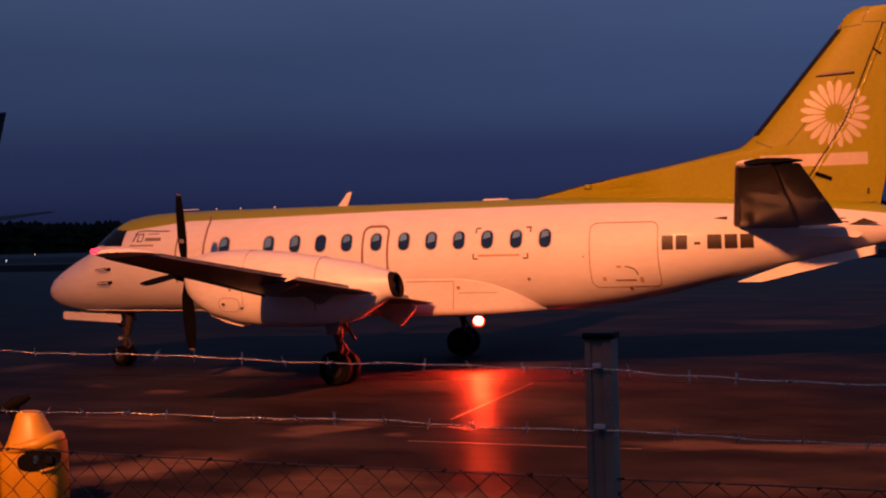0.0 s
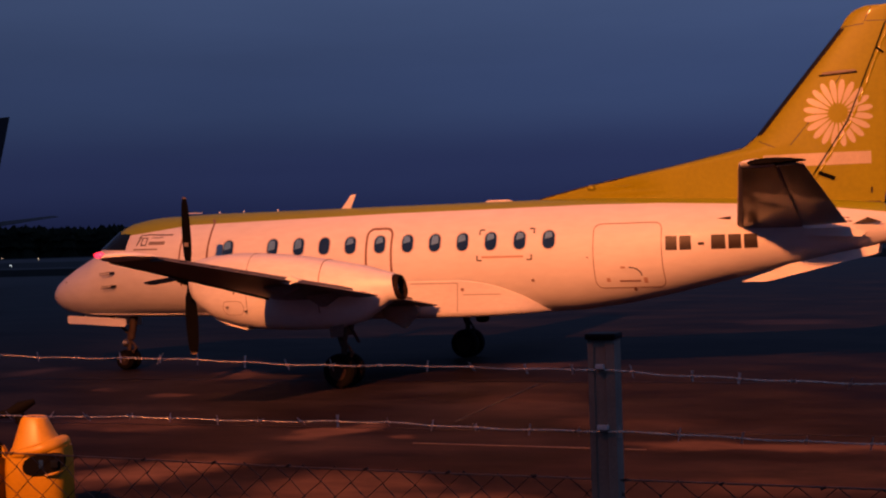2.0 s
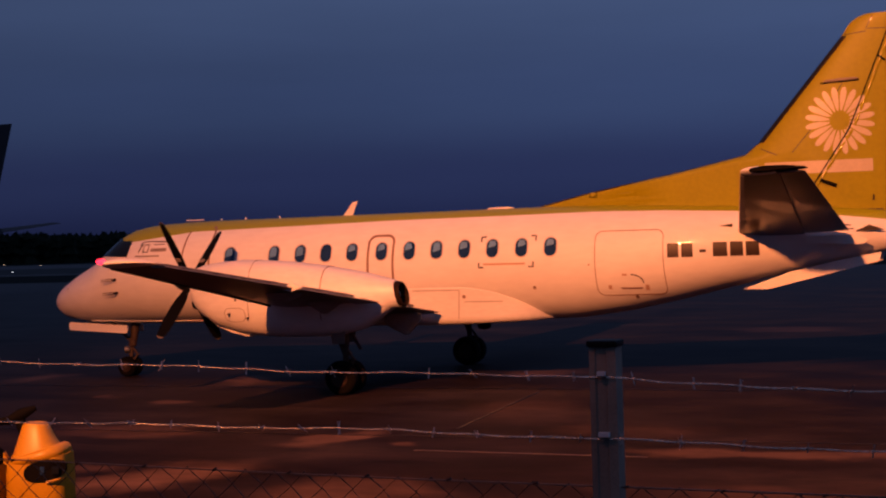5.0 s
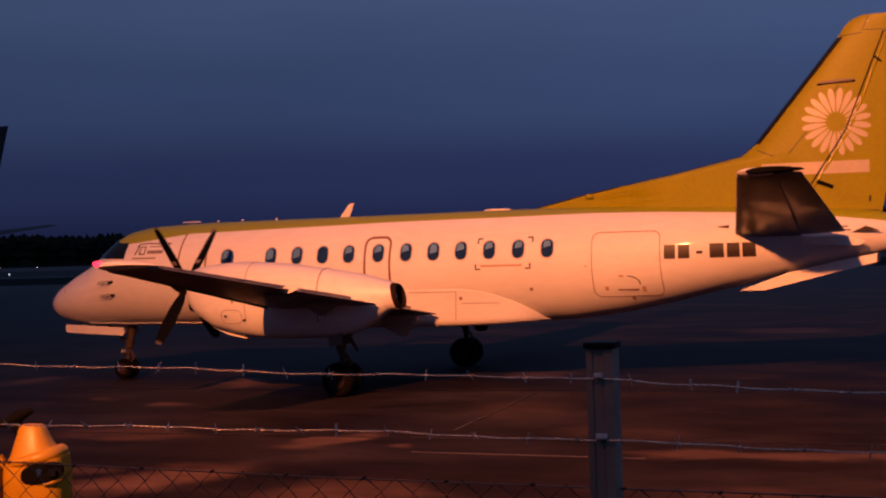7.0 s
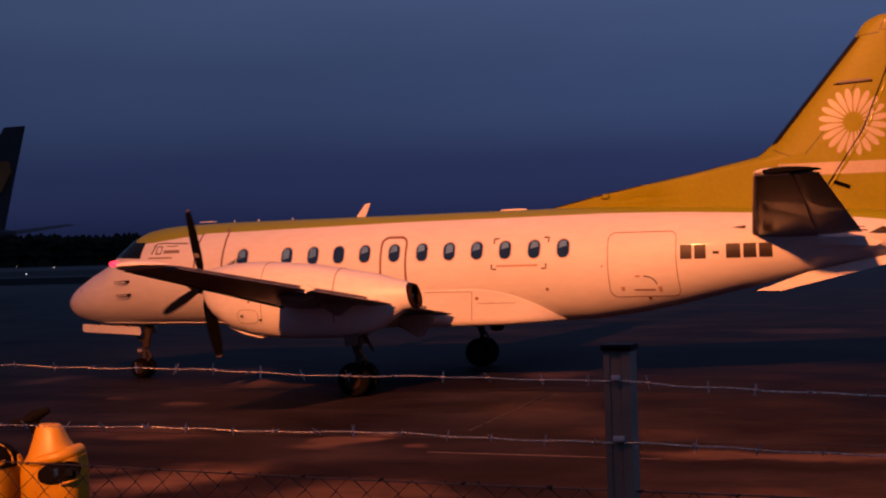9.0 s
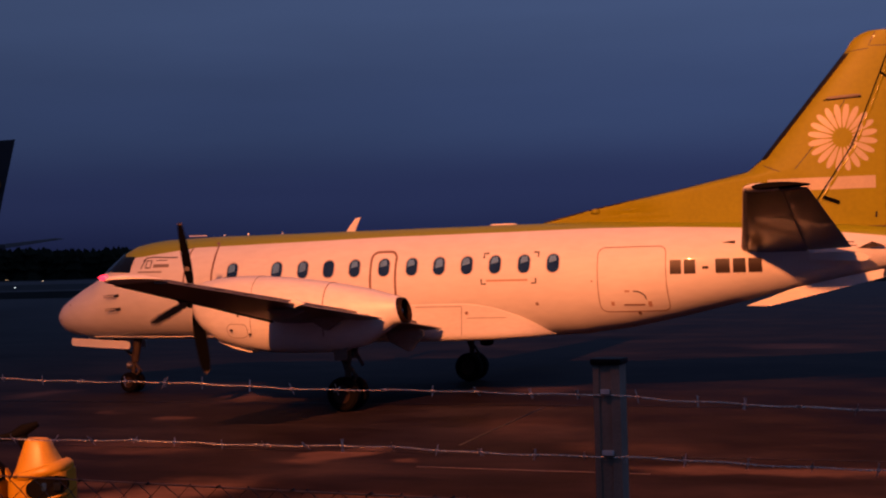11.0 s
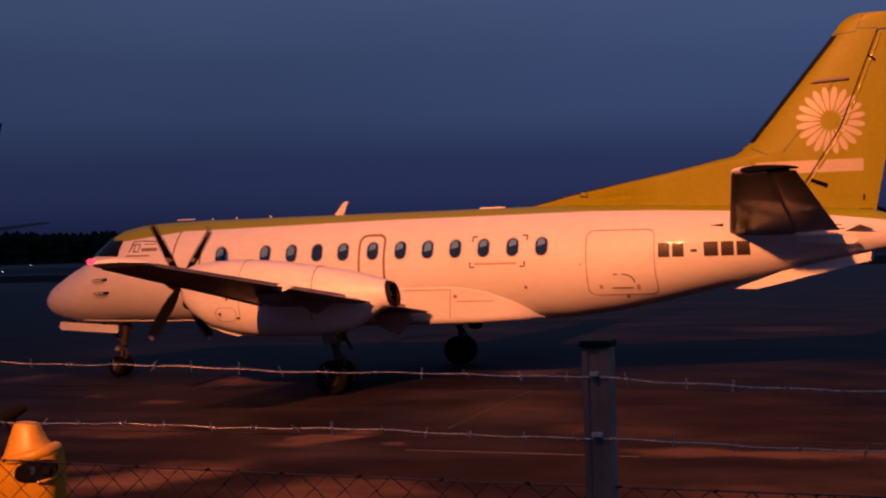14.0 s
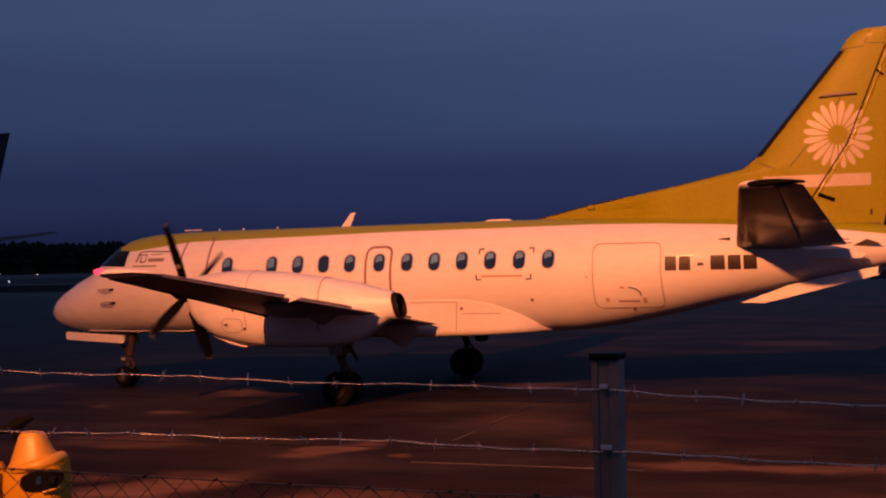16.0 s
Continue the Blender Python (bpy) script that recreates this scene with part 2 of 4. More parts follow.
def apron_surface():
    """Damp asphalt: dry brownish patches, darker wet ones with more gloss, tar joints and fine grain."""
    m = bpy.data.materials.new("damp_asphalt")
    m.use_nodes = True
    n, l = m.node_tree.nodes, m.node_tree.links
    b = n["Principled BSDF"]
    co, mp = n.new("ShaderNodeTexCoord"), n.new("ShaderNodeMapping")
    mp.inputs["Rotation"].default_value = (0, 0, radians(14))
    mp.inputs["Scale"].default_value = (0.20, 0.36, 1)
    l.new(co.outputs["Object"], mp.inputs[0])
    patch, mid, grain = n.new("ShaderNodeTexNoise"), n.new("ShaderNodeTexNoise"), n.new("ShaderNodeTexNoise")
    patch.inputs["Scale"].default_value, patch.inputs["Detail"].default_value, patch.inputs["Roughness"].default_value = 1.15, 7, 0.64
    mid.inputs["Scale"].default_value, mid.inputs["Detail"].default_value, mid.inputs["Roughness"].default_value = 3.2, 8, 0.74
    grain.inputs["Scale"].default_value, grain.inputs["Detail"].default_value = 55, 4
    l.new(mp.outputs[0], patch.inputs["Vector"]), l.new(mp.outputs[0], mid.inputs["Vector"]), l.new(co.outputs["Object"], grain.inputs["Vector"])
    ramp = n.new("ShaderNodeValToRGB")
    for i, (at, col) in enumerate(((0.30, (0.0080, 0.0050, 0.0052)), (0.47, (0.0134, 0.0084, 0.0085)), (0.58, (0.020, 0.0128, 0.0122)), (0.72, (0.036, 0.023, 0.020)))):
        el = ramp.color_ramp.elements[i] if i < 2 else ramp.color_ramp.elements.new(at)
        el.position, el.color = at, (*col, 1)
    l.new(patch.outputs["Fac"], ramp.inputs[0])
    mul, tone = n.new("ShaderNodeMix"), n.new("ShaderNodeMapRange")
    tone.inputs["From Min"].default_value, tone.inputs["From Max"].default_value = 0.3, 0.7
    tone.inputs["To Min"].default_value, tone.inputs["To Max"].default_value = 0.45, 1.5
    l.new(mid.outputs["Fac"], tone.inputs["Value"])
    mul.data_type, mul.blend_type = "RGBA", "MULTIPLY"
    mul.inputs[0].default_value = 1
    l.new(ramp.outputs[0], mul.inputs[6]), l.new(tone.outputs[0], mul.inputs[7])
    # dry pale stains: centre, heading, half length, half width and strength of each
    warp, shove = n.new("ShaderNodeTexNoise"), n.new("ShaderNodeMix")
    warp.inputs["Scale"].default_value, warp.inputs["Detail"].default_value = 0.9, 6
    l.new(co.outputs["Object"], warp.inputs["Vector"])
    shove.data_type, shove.blend_type = "RGBA", "LINEAR_LIGHT"
    shove.inputs[0].default_value = 0.75
    l.new(co.outputs["Object"], shove.inputs[6]), l.new(warp.outputs["Color"], shove.inputs[7])
    total = None
    for cx, cy, turn, half_l, half_w, gain in DRY:
        at, dist, fade = n.new("ShaderNodeMapping"), n.new("ShaderNodeVectorMath"), n.new("ShaderNodeMapRange")
        at.vector_type = "TEXTURE"
        at.inputs["Location"].default_value = (cx, cy, 0)
        at.inputs["Rotation"].default_value = (0, 0, radians(turn))
        at.inputs["Scale"].default_value = (half_l, half_w, 1000)
        l.new(shove.outputs[2], at.inputs[0])
        dist.operation = "LENGTH"
        l.new(at.outputs[0], dist.inputs[0])
        fade.interpolation_type = "SMOOTHSTEP"
        fade.inputs["From Min"].default_value, fade.inputs["From Max"].default_value = 0.35, 1.15
        fade.inputs["To Min"].default_value, fade.inputs["To Max"].default_value = gain, 0.0
        l.new(dist.outputs["Value"], fade.inputs["Value"])
        if total is None:
            total = fade.outputs[0]
        else:
            more = n.new("ShaderNodeMath")
            more.operation = "MAXIMUM"
            l.new(total, more.inputs[0]), l.new(fade.outputs[0], more.inputs[1])
            total = more.outputs[0]
    dry = n.new("ShaderNodeMix")
    dry.data_type = "RGBA"
    dry.inputs[7].default_value = (0.130, 0.076, 0.056, 1)
    worn = n.new("ShaderNodeMath")
    worn.operation = "MULTIPLY"
    l.new(total, worn.inputs[0]), l.new(tone.outputs[0], worn.inputs[1])
    l.new(worn.outputs[0], dry.inputs[0]), l.new(mul.outputs[2], dry.inputs[6]), l.new(dry.outputs[2], b.inputs["Base Color"])
    gl = n.new("ShaderNodeMapRange")
    gl.inputs["From Min"].default_value, gl.inputs["From Max"].default_value = 0.38, 0.66
    gl.inputs["To Min"].default_value, gl.inputs["To Max"].default_value = 0.30, 0.60
    l.new(patch.outputs["Fac"], gl.inputs["Value"]), l.new(gl.outputs[0], b.inputs["Roughness"])
    b.inputs["Specular IOR Level"].default_value = 0.0
    film, blend, out = n.new("ShaderNodeBsdfGlossy"), n.new("ShaderNodeMixShader"), n["Material Output"]
    film.inputs["Color"].default_value = (0.9, 0.9, 0.95, 1)
    # the film of water shows towards grazing views
    fres, sq, gain = n.new("ShaderNodeFresnel"), n.new("ShaderNodeMath"), n.new("ShaderNodeMath")
    fres.inputs["IOR"].default_value = 1.33
    sq.operation, gain.operation = "MULTIPLY", "MULTIPLY"
    gain.inputs[1].default_value = 0.165
    l.new(fres.outputs[0], sq.inputs[0]), l.new(fres.outputs[0], sq.inputs[1])
    l.new(sq.outputs[0], gain.inputs[0]), l.new(gain.outputs[0], blend.inputs[0])
    l.new(gl.outputs[0], film.inputs["Roughness"]), l.new(b.outputs[0], blend.inputs[1]), l.new(film.outputs[0], blend.inputs[2])
    l.new(blend.outputs[0], out.inputs["Surface"])
    bn = n.new("ShaderNodeBump")
    bn.inputs["Strength"].default_value, bn.inputs["Distance"].default_value = 0.25, 0.01
    l.new(grain.outputs["Fac"], bn.inputs["Height"]), l.new(bn.outputs[0], b.inputs["Normal"]), l.new(bn.outputs[0], film.inputs["Normal"])
    return m


m_apron = apron_surface()
m_grass = material("dark_grass", (0.007, 0.008, 0.006), 0.95, vary=0.4, scale=0.3, spec=0.05)
m_runway = material("pale_runway_concrete", (0.030, 0.030, 0.032), 0.8, vary=0.2, scale=0.05, spec=0.1)
m_tar = material("tar_joint", (0.008, 0.007, 0.007), 0.42, vary=0.3, scale=5, spec=0.1)
m_paintline = material("worn_pale_ground_paint", (0.055, 0.033, 0.025), 0.5, vary=0.45, scale=3, streak=(0.3, 2, 1))


# ---------------------------------------------------------------- mesh helpers
def part(name, bm, mat, parent=None, label=""):
    """Links a bmesh as one mesh object, under a thing or a part."""
    me = bpy.data.meshes.new(name)
    bmesh.ops.recalc_face_normals(bm, faces=bm.faces)
    bm.to_mesh(me)
    bm.free()
    for poly in me.polygons:
        poly.use_smooth = True
    me.set_sharp_from_angle(angle=radians(38))
    me.materials.append(mat)
    ob = new(name, me)
    if parent:
        ob.parent = parent
    return tagged(ob, label)


def shared(name, ob, parent, m=None):
    """Another object on the mesh of ob."""
    o = new(name, ob.data)
    o.parent = parent
    if m:
        o.matrix_basis = m
    return o


def loft(rings, cap=True):
    bm = bmesh.new()
    rows = [[bm.verts.new(p) for p in ring] for ring in rings]
    for a, b in zip(rows, rows[1:]):
        k = len(a)
        for i in range(k):
            bm.faces.new((a[i], a[(i + 1) % k], b[(i + 1) % k], b[i]))
    if cap:
        bm.faces.new(rows[0]), bm.faces.new(rows[-1])
    return bm


def box(bm, lo, hi, bevel=0.0):
    got = bmesh.ops.create_cube(bm, size=1)["verts"]
    for v in got:
        v.co = [(a + b) / 2 + c * (b - a) for a, b, c in zip(lo, hi, v.co)]
    if bevel:
        edges = list({e for v in got for e in v.link_edges})
        bmesh.ops.bevel(bm, geom=edges, offset=bevel, segments=2, affect="EDGES", profile=0.7)
    return bm


def tube(bm, pts, radius, sides=8):
    """A round bar along points; radius may be a list."""
    pts = [Vector(p) for p in pts]
    radii = radius if isinstance(radius, (list, tuple)) else [radius] * len(pts)
    rows = []
    for i, p in enumerate(pts):
        d = (pts[min(i + 1, len(pts) - 1)] - pts[max(i - 1, 0)]).normalized()
        u = d.cross(Vector((0, 0, 1)) if abs(d.z) < 0.9 else Vector((1, 0, 0))).normalized()
        v = d.cross(u)
        rows.append([bm.verts.new(p + radii[i] * (u * math.cos(a) + v * math.sin(a))) for a in (2 * math.pi * k / sides for k in range(sides))])
    for a, b in zip(rows, rows[1:]):
        for i in range(sides):
            bm.faces.new((a[i], a[(i + 1) % sides], b[(i + 1) % sides], b[i]))
    bm.faces.new(rows[0]), bm.faces.new(rows[-1])
    return bm


def plate(bm, outline, thick, axis="y", at=0.0):
    """A flat plate with the given outline in the other two axes, centred on at."""
    def put(a, b, c):
        return (a, c, b) if axis == "y" else (c, a, b) if axis == "x" else (a, b, c)
    one = [bm.verts.new(put(a, b, at - thick / 2)) for a, b in outline]
    two = [bm.verts.new(put(a, b, at + thick / 2)) for a, b in outline]
    bm.faces.new(one), bm.faces.new(two)
    for i in range(len(one)):
        j = (i + 1) % len(one)
        bm.faces.new((one[i], one[j], two[j], two[i]))
    return bm


def lathe(profile, centre, axis="y", sides=24, cap=True):
    """Rings of (offset along the axis, radius) round an axis through centre."""
    rings = []
    for o, r in profile:
        ring = []
        for k in range(sides):
            a = 2 * math.pi * k / sides
            c, s = r * math.cos(a), r * math.sin(a)
            ring.append(Vector(centre) + Vector((o, c, s) if axis == "x" else (c, o, s) if axis == "y" else (c, s, o)))
        rings.append(ring)
    return loft(rings, cap)


# ---------------------------------------------------------------- ground and distance
bm = bmesh.new()
bmesh.ops.create_grid(bm, x_segments=8, y_segments=8, size=3000)
ground = part("ground", bm, m_apron)
tagged(ground, "damp dark asphalt apron with dry brownish patches", "apron", kind="structure")

# raised seams and worn lines across the apron
for name, mat, x0, y0, x1, y1, w, label in (
        ("painted_line", m_paintline, 13.55, -10.40, 16.9, -10.49, 0.07, "thin worn pale line painted across the apron"),
        ("tar_seam", m_tar, 13.28, -8.1, 12.80, -2.6, 0.045, "dark tar seam between asphalt strips"),
        ("tar_seam", m_tar, 2.0, -9.2, 24.0, -8.7, 0.05, "dark tar seam between asphalt strips"),
        ("tar_seam", m_tar, -6.0, -2.4, 24.0, -1.9, 0.05, "dark tar seam between asphalt strips")):
    bm = bmesh.new()
    a, b = Vector((x0, y0, 0)), Vector((x1, y1, 0))
    side = (b - a).cross(Vector((0, 0, 1))).normalized() * w / 2
    lo = [bm.verts.new(p + Vector((0, 0, 0.004))) for p in (a - side, a + side, b + side, b - side)]
    hi = [bm.verts.new(v.co + Vector((0, 0, 0.003))) for v in lo]
    bm.faces.new(hi)
    for i in range(4):
        bm.faces.new((lo[i], lo[(i + 1) % 4], hi[(i + 1) % 4], hi[i]))
    tagged(part(name, bm, mat), label, "ground marking", kind="structure")


# strips of grass and runway far across the field
for name, mat, y0, y1, label in (("grass_verge", m_grass, 96, 136, "dark strip of grass between apron and runway"),
                                 ("runway", m_runway, 150, 215, "pale concrete runway far across the field"),
                                 ("grass_field", m_grass, 300, 480, "dark grass field before the forest")):
    bm = box(bmesh.new(), (-900, y0, -0.02), (700, y1, 0.012))
    tagged(part(name, bm, mat), label, "ground", kind="structure")


def far_forest():
    """A belt of conifers round the airfield: one object, many uneven pointed crowns of clumps."""
    rng = random.Random(4)
    verts, faces = [], []
    def cone(x, y, z, r, h, k):
        base = len(verts)
        for i in range(k):
            a = 2 * math.pi * i / k + rng.random()
            q = r * rng.uniform(0.65, 1.25)
            verts.append((x + q * math.cos(a), y + q * math.sin(a), z + rng.uniform(-0.6, 0.6)))
        verts.append((x + rng.uniform(-0.4, 0.4), y, z + h))
        for i in range(k):
            faces.append((base + i, base + (i + 1) % k, base + k))
    for row, dist in enumerate((470, 490, 510)):
        for i in range(560):
            a = radians(-36 + 96 * i / 560 + rng.uniform(-0.12, 0.12))
            d = dist + rng.uniform(-8, 8)
            x, y = EYE.x - d * math.sin(a), EYE.y + d * math.cos(a)
            h = rng.uniform(8.2, 10.0) + 0.6 * math.sin(a * 31) + 0.4 * math.sin(a * 87) + row * 0.4
            r = rng.uniform(2.2, 3.4)
            for z0, k0 in ((0.0, 1.15), (0.28, 1.0), (0.52, 0.85), (0.70, 0.7)):
                cone(x, y, h * z0, r * k0, h * (0.42 if z0 < 0.6 else 0.22), 7)
    me = bpy.data.meshes.new("forest")
    me.from_pydata(verts, [], faces)
    me.materials.append(m_leaf)
    return tagged(new("forest", me), "dark belt of conifers along the far edge of the airfield", "forest", kind="stuff")


far_forest()

# low lights along the taxiway
for x, y, mat, label in ((-194.8, 257.5, m_air_b, "small amber lamp on a short stem beside the taxiway"),
                         (-123.4, 156.0, m_air_a, "small white lamp on a short stem beside the taxiway"),
                         (-246.2, 309.2, m_air_b, "small amber lamp on a short stem beside the taxiway")):
    lamp = new("taxiway_light")
    lamp.matrix_basis = Matrix.Translation((x, y, 0))
    part("stem", tube(bmesh.new(), [(0, 0, 0), (0, 0, 0.25)], 0.06), m_black, lamp)
    part("bulb", lathe([(0.25, 0.07), (0.32, 0.095), (0.38, 0.07), (0.40, 0.02)], (0, 0, 0), "z", 12), mat, lamp)
    tagged(lamp, label, "light", "lights along the taxiway")

# ---------------------------------------------------------------- the turboprop airliner: x runs aft from the nose, -y is its port side
plane = new("turboprop_airliner")
tagged(plane, "white and lime twin-engined turboprop airliner parked on the damp apron", "airplane")

HULL_X = [0.0, 0.03, 0.10, 0.25, 0.43, 0.84, 1.25, 1.48, 1.72, 2.12, 2.36, 2.75, 3.05, 3.6, 4.4, 12.2, 13.0, 14.0, 15.0, 16.0, 17.0, 18.0, 18.9, 19.4, 19.72]
HULL_TOP = [1.76, 1.86, 1.95, 2.09, 2.21, 2.44, 2.64, 2.76, 2.98, 3.28, 3.39, 3.46, 3.49, 3.51, 3.53, 3.555, 3.55, 3.53, 3.49, 3.45, 3.41, 3.35, 3.26, 3.12, 2.92]
HULL_BOT = [1.74, 1.64, 1.55, 1.44, 1.36, 1.29, 1.265, 1.26, 1.255, 1.25, 1.245, 1.24, 1.24, 1.24, 1.24, 1.24, 1.27, 1.40, 1.60, 1.83, 2.06, 2.28, 2.46, 2.56, 2.66]
HULL_HW = [0.01, 0.13, 0.24, 0.40, 0.53, 0.73, 0.87, 0.93, 0.98, 1.05, 1.08, 1.12, 1.14, 1.155, 1.16, 1.16, 1.15, 1.12, 1.04, 0.92, 0.77, 0.60, 0.40, 0.26, 0.10]


def hull(x):
    return tuple(float(np.interp(x, HULL_X, v)) for v in (HULL_TOP, HULL_BOT, HULL_HW))


def surf(x, z, off=0.004, side=-1):
    """The point of the hull's side at station x and height z, lifted off along its normal."""
    top, bot, hw = hull(x)
    mid, hz = (top + bot) / 2, (top - bot) / 2
    q = max(-0.995, min(0.995, (z - mid) / hz))
    y = side * hw * math.sqrt(1 - q * q)
    n = Vector((0, y / hw ** 2, (z - mid) / hz ** 2)).normalized()
    return Vector((x, y, z)) + n * off


stations = sorted(set(HULL_X + [2.5, 2.9, 3.3] + [5 + 0.6 * i for i in range(25)]))
rings = []
for x in stations:
    top, bot, hw = hull(x)
    rings.append([(x, hw * math.sin(a), (top + bot) / 2 + (top - bot) / 2 * math.cos(a)) for a in (2 * math.pi * k / 64 for k in range(64))])
part("fuselage", loft(rings), m_hull, plane, "white fuselage with a lime crown")


def round_rect(x0, x1, z0, z1, r, k=5):
    pts = []
    for cx, cz, a0 in ((x1 - r, z1 - r, 0), (x0 + r, z1 - r, 90), (x0 + r, z0 + r, 180), (x1 - r, z0 + r, 270)):
        for i in range(k + 1):
            a = radians(a0 + 90 * i / k)
            pts.append((cx + r * math.cos(a), cz + r * math.sin(a)))
    return pts


def dense(path, step=0.08, closed=False):
    out = []
    path = list(path) + ([path[0]] if closed else [])
    for (a, b), (c, d) in zip(path, path[1:]):
        k = max(1, int(math.hypot(c - a, d - b) / step))
        out += [(a + (c - a) * i / k, b + (d - b) * i / k) for i in range(k)]
    return out if closed else out + [path[-1]]


def seam(path, width, off=0.004, closed=False, bm=None, place=surf):
    """A narrow raised band that follows a path on the hull."""
    bm = bm or bmesh.new()
    p = dense(path, 0.08, closed)
    k = len(p)
    rows = []
    for i, (x, z) in enumerate(p):
        a, b = (p[(i - 1) % k], p[(i + 1) % k]) if closed else (p[max(i - 1, 0)], p[min(i + 1, k - 1)])
        d = math.hypot(b[0] - a[0], b[1] - a[1]) or 1
        nx, nz = -(b[1] - a[1]) / d * width / 2, (b[0] - a[0]) / d * width / 2
        rows.append([bm.verts.new(place(x + s * nx, z + s * nz, o)) for s, o in ((-1, -0.004), (-1, off), (1, off), (1, -0.004))])
    for i in range(k if closed else k - 1):
        a, b = rows[i], rows[(i + 1) % k]
        for j in range(3):
            bm.faces.new((a[j], a[j + 1], b[j + 1], b[j]))
    return bm


def patch(x0, x1, z0, z1, off=0.004, bm=None, nx=2, nz=4, lean=0.0):
    """A painted field on the hull, with a thin rim."""
    bm = bm or bmesh.new()
    grid = [[bm.verts.new(surf(x0 + (x1 - x0) * i / nx + lean * (j / nz), z0 + (z1 - z0) * j / nz, off)) for j in range(nz + 1)] for i in range(nx + 1)]
    for i in range(nx):
        for j in range(nz):
            bm.faces.new((grid[i][j], grid[i + 1][j], grid[i + 1][j + 1], grid[i][j + 1]))
    return bm


def fan(outline, off, bm=None):
    bm = bm or bmesh.new()
    cx, cz = sum(p[0] for p in outline) / len(outline), sum(p[1] for p in outline) / len(outline)
    c = bm.verts.new(surf(cx, cz, off))
    mid = [bm.verts.new(surf((x + cx) / 2, (z + cz) / 2, off)) for x, z in outline]
    rim = [bm.verts.new(surf(x, z, off)) for x, z in outline]
    k = len(rim)
    for i in range(k):
        j = (i + 1) % k
        bm.faces.new((c, mid[i], mid[j])), bm.faces.new((mid[i], rim[i], rim[j], mid[j]))
    return bm


# cabin windows: rim, glass and a half-drawn blind coloured for the reflected sky
blinds = random.Random(7)
for i, x in enumerate((5.31, 6.40, 7.03, 7.64, 8.25, 8.93, 9.56, 10.17, 10.78, 11.39, 12.01, 12.62)):
    x, z = x + 0.008, 2.735
    win = part("cabin_window", fan(round_rect(x - 0.135, x + 0.135, z - 0.19, z + 0.19, 0.128), 0.004), m_glass, plane, "dark oval cabin window")
    part("window_rim", seam(round_rect(x - 0.135, x + 0.135, z - 0.19, z + 0.19, 0.128), 0.022, 0.010, True), m_rim, win)
    if i != 3:
        lo = z + (0.03 if i > 8 else -blinds.uniform(-0.03, 0.10))
        slip = blinds.uniform(-0.025, 0.005)
        part("blind", fan([(x + slip + px * 0.078, max(lo + 0.02 * px, z + pz)) for px, pz in ((-0.7, 0.15), (0.7, 0.15), (1, 0.08), (1, -0.2), (-1, -0.2), (-1, 0.08))], 0.007), m_skyblind, win)

# cockpit windows: panes that follow the hull
def pane(corners, off):
    (ax, az), (bx, bz), (cx, cz), (dx, dz) = corners
    bm = bmesh.new()
    n = 10
    grid = [[bm.verts.new(surf((ax * (1 - u) + bx * u) * (1 - v) + (dx * (1 - u) + cx * u) * v, (az * (1 - u) + bz * u) * (1 - v) + (dz * (1 - u) + cz * u) * v, off))
             for v in (j / n for j in range(n + 1))] for u in (i / n for i in range(n + 1))]
    for i in range(n):
        for j in range(n):
            bm.faces.new((grid[i][j], grid[i + 1][j], grid[i + 1][j + 1], grid[i][j + 1]))
    return bm


part("cockpit_side_window", pane([(1.97, 2.79), (2.63, 2.77), (2.64, 3.12), (2.34, 3.13)], 0.014), m_cockpit, plane, "dark cockpit side window")
part("windshield", pane([(1.58, 2.79), (1.95, 2.79), (2.32, 3.13), (2.11, 3.22)], 0.016), m_cockpit, plane, "dark sloping cockpit windshield")

# doors and their outlines
part("emergency_exit", seam(round_rect(8.63, 9.20, 2.02, 3.06, 0.15), 0.048, 0.005, True), m_mauve, plane, "rounded mauve outline of the emergency exit")
part("cargo_door", seam(round_rect(13.54, 14.89, 1.74, 3.01, 0.14), 0.014, 0.005, True), m_mauve, plane, "large cargo door with a fine dark outline")
part("passenger_door", seam([(4.79, 1.95), (4.80, 2.7), (4.80, 3.0), (4.78, 3.25), (4.74, 3.34), (4.66, 3.39)], 0.042, 0.006), m_mauve, plane, "forward passenger door with a grey seam")
part("passenger_door_front_seam", seam([(4.09, 1.95), (4.10, 2.76), (4.11, 3.0), (4.12, 3.30)], 0.036, 0.006), m_mauve, plane)
part("door_step_panel", patch(5.55, 6.15, 2.55, 3.0, 0.004), m_white, plane)
handle = part("cargo_door_handle", seam([(14.02, 1.882), (14.42, 1.875)], 0.020, 0.012), m_mauve, plane)
part("handle_arc", seam([(14.23 + 0.23 * math.sin(radians(a)), 1.99 + 0.155 * math.cos(radians(a))) for a in range(0, 100, 12)], 0.020, 0.005), m_mark, handle)
for x, z, w, h in ((14.11, 2.147, 0.09, 0.04), (13.80, 1.905, 0.07, 0.08), (14.52, 1.885, 0.07, 0.11)):
    part("caption_bar", patch(x - w / 2, x + w / 2, z - h / 2, z + h / 2, 0.005), m_caption, handle)
for x, z in ((12.26, 1.93), (14.28, 1.71), (13.42, 2.36)):
    r = 0.035 if x != 13.42 else 0.018
    part("drain_cap", fan([(x + r * math.cos(a), z + r * math.sin(a)) for a in (k * math.pi / 5 for k in range(10))], 0.012), m_mauve, plane)

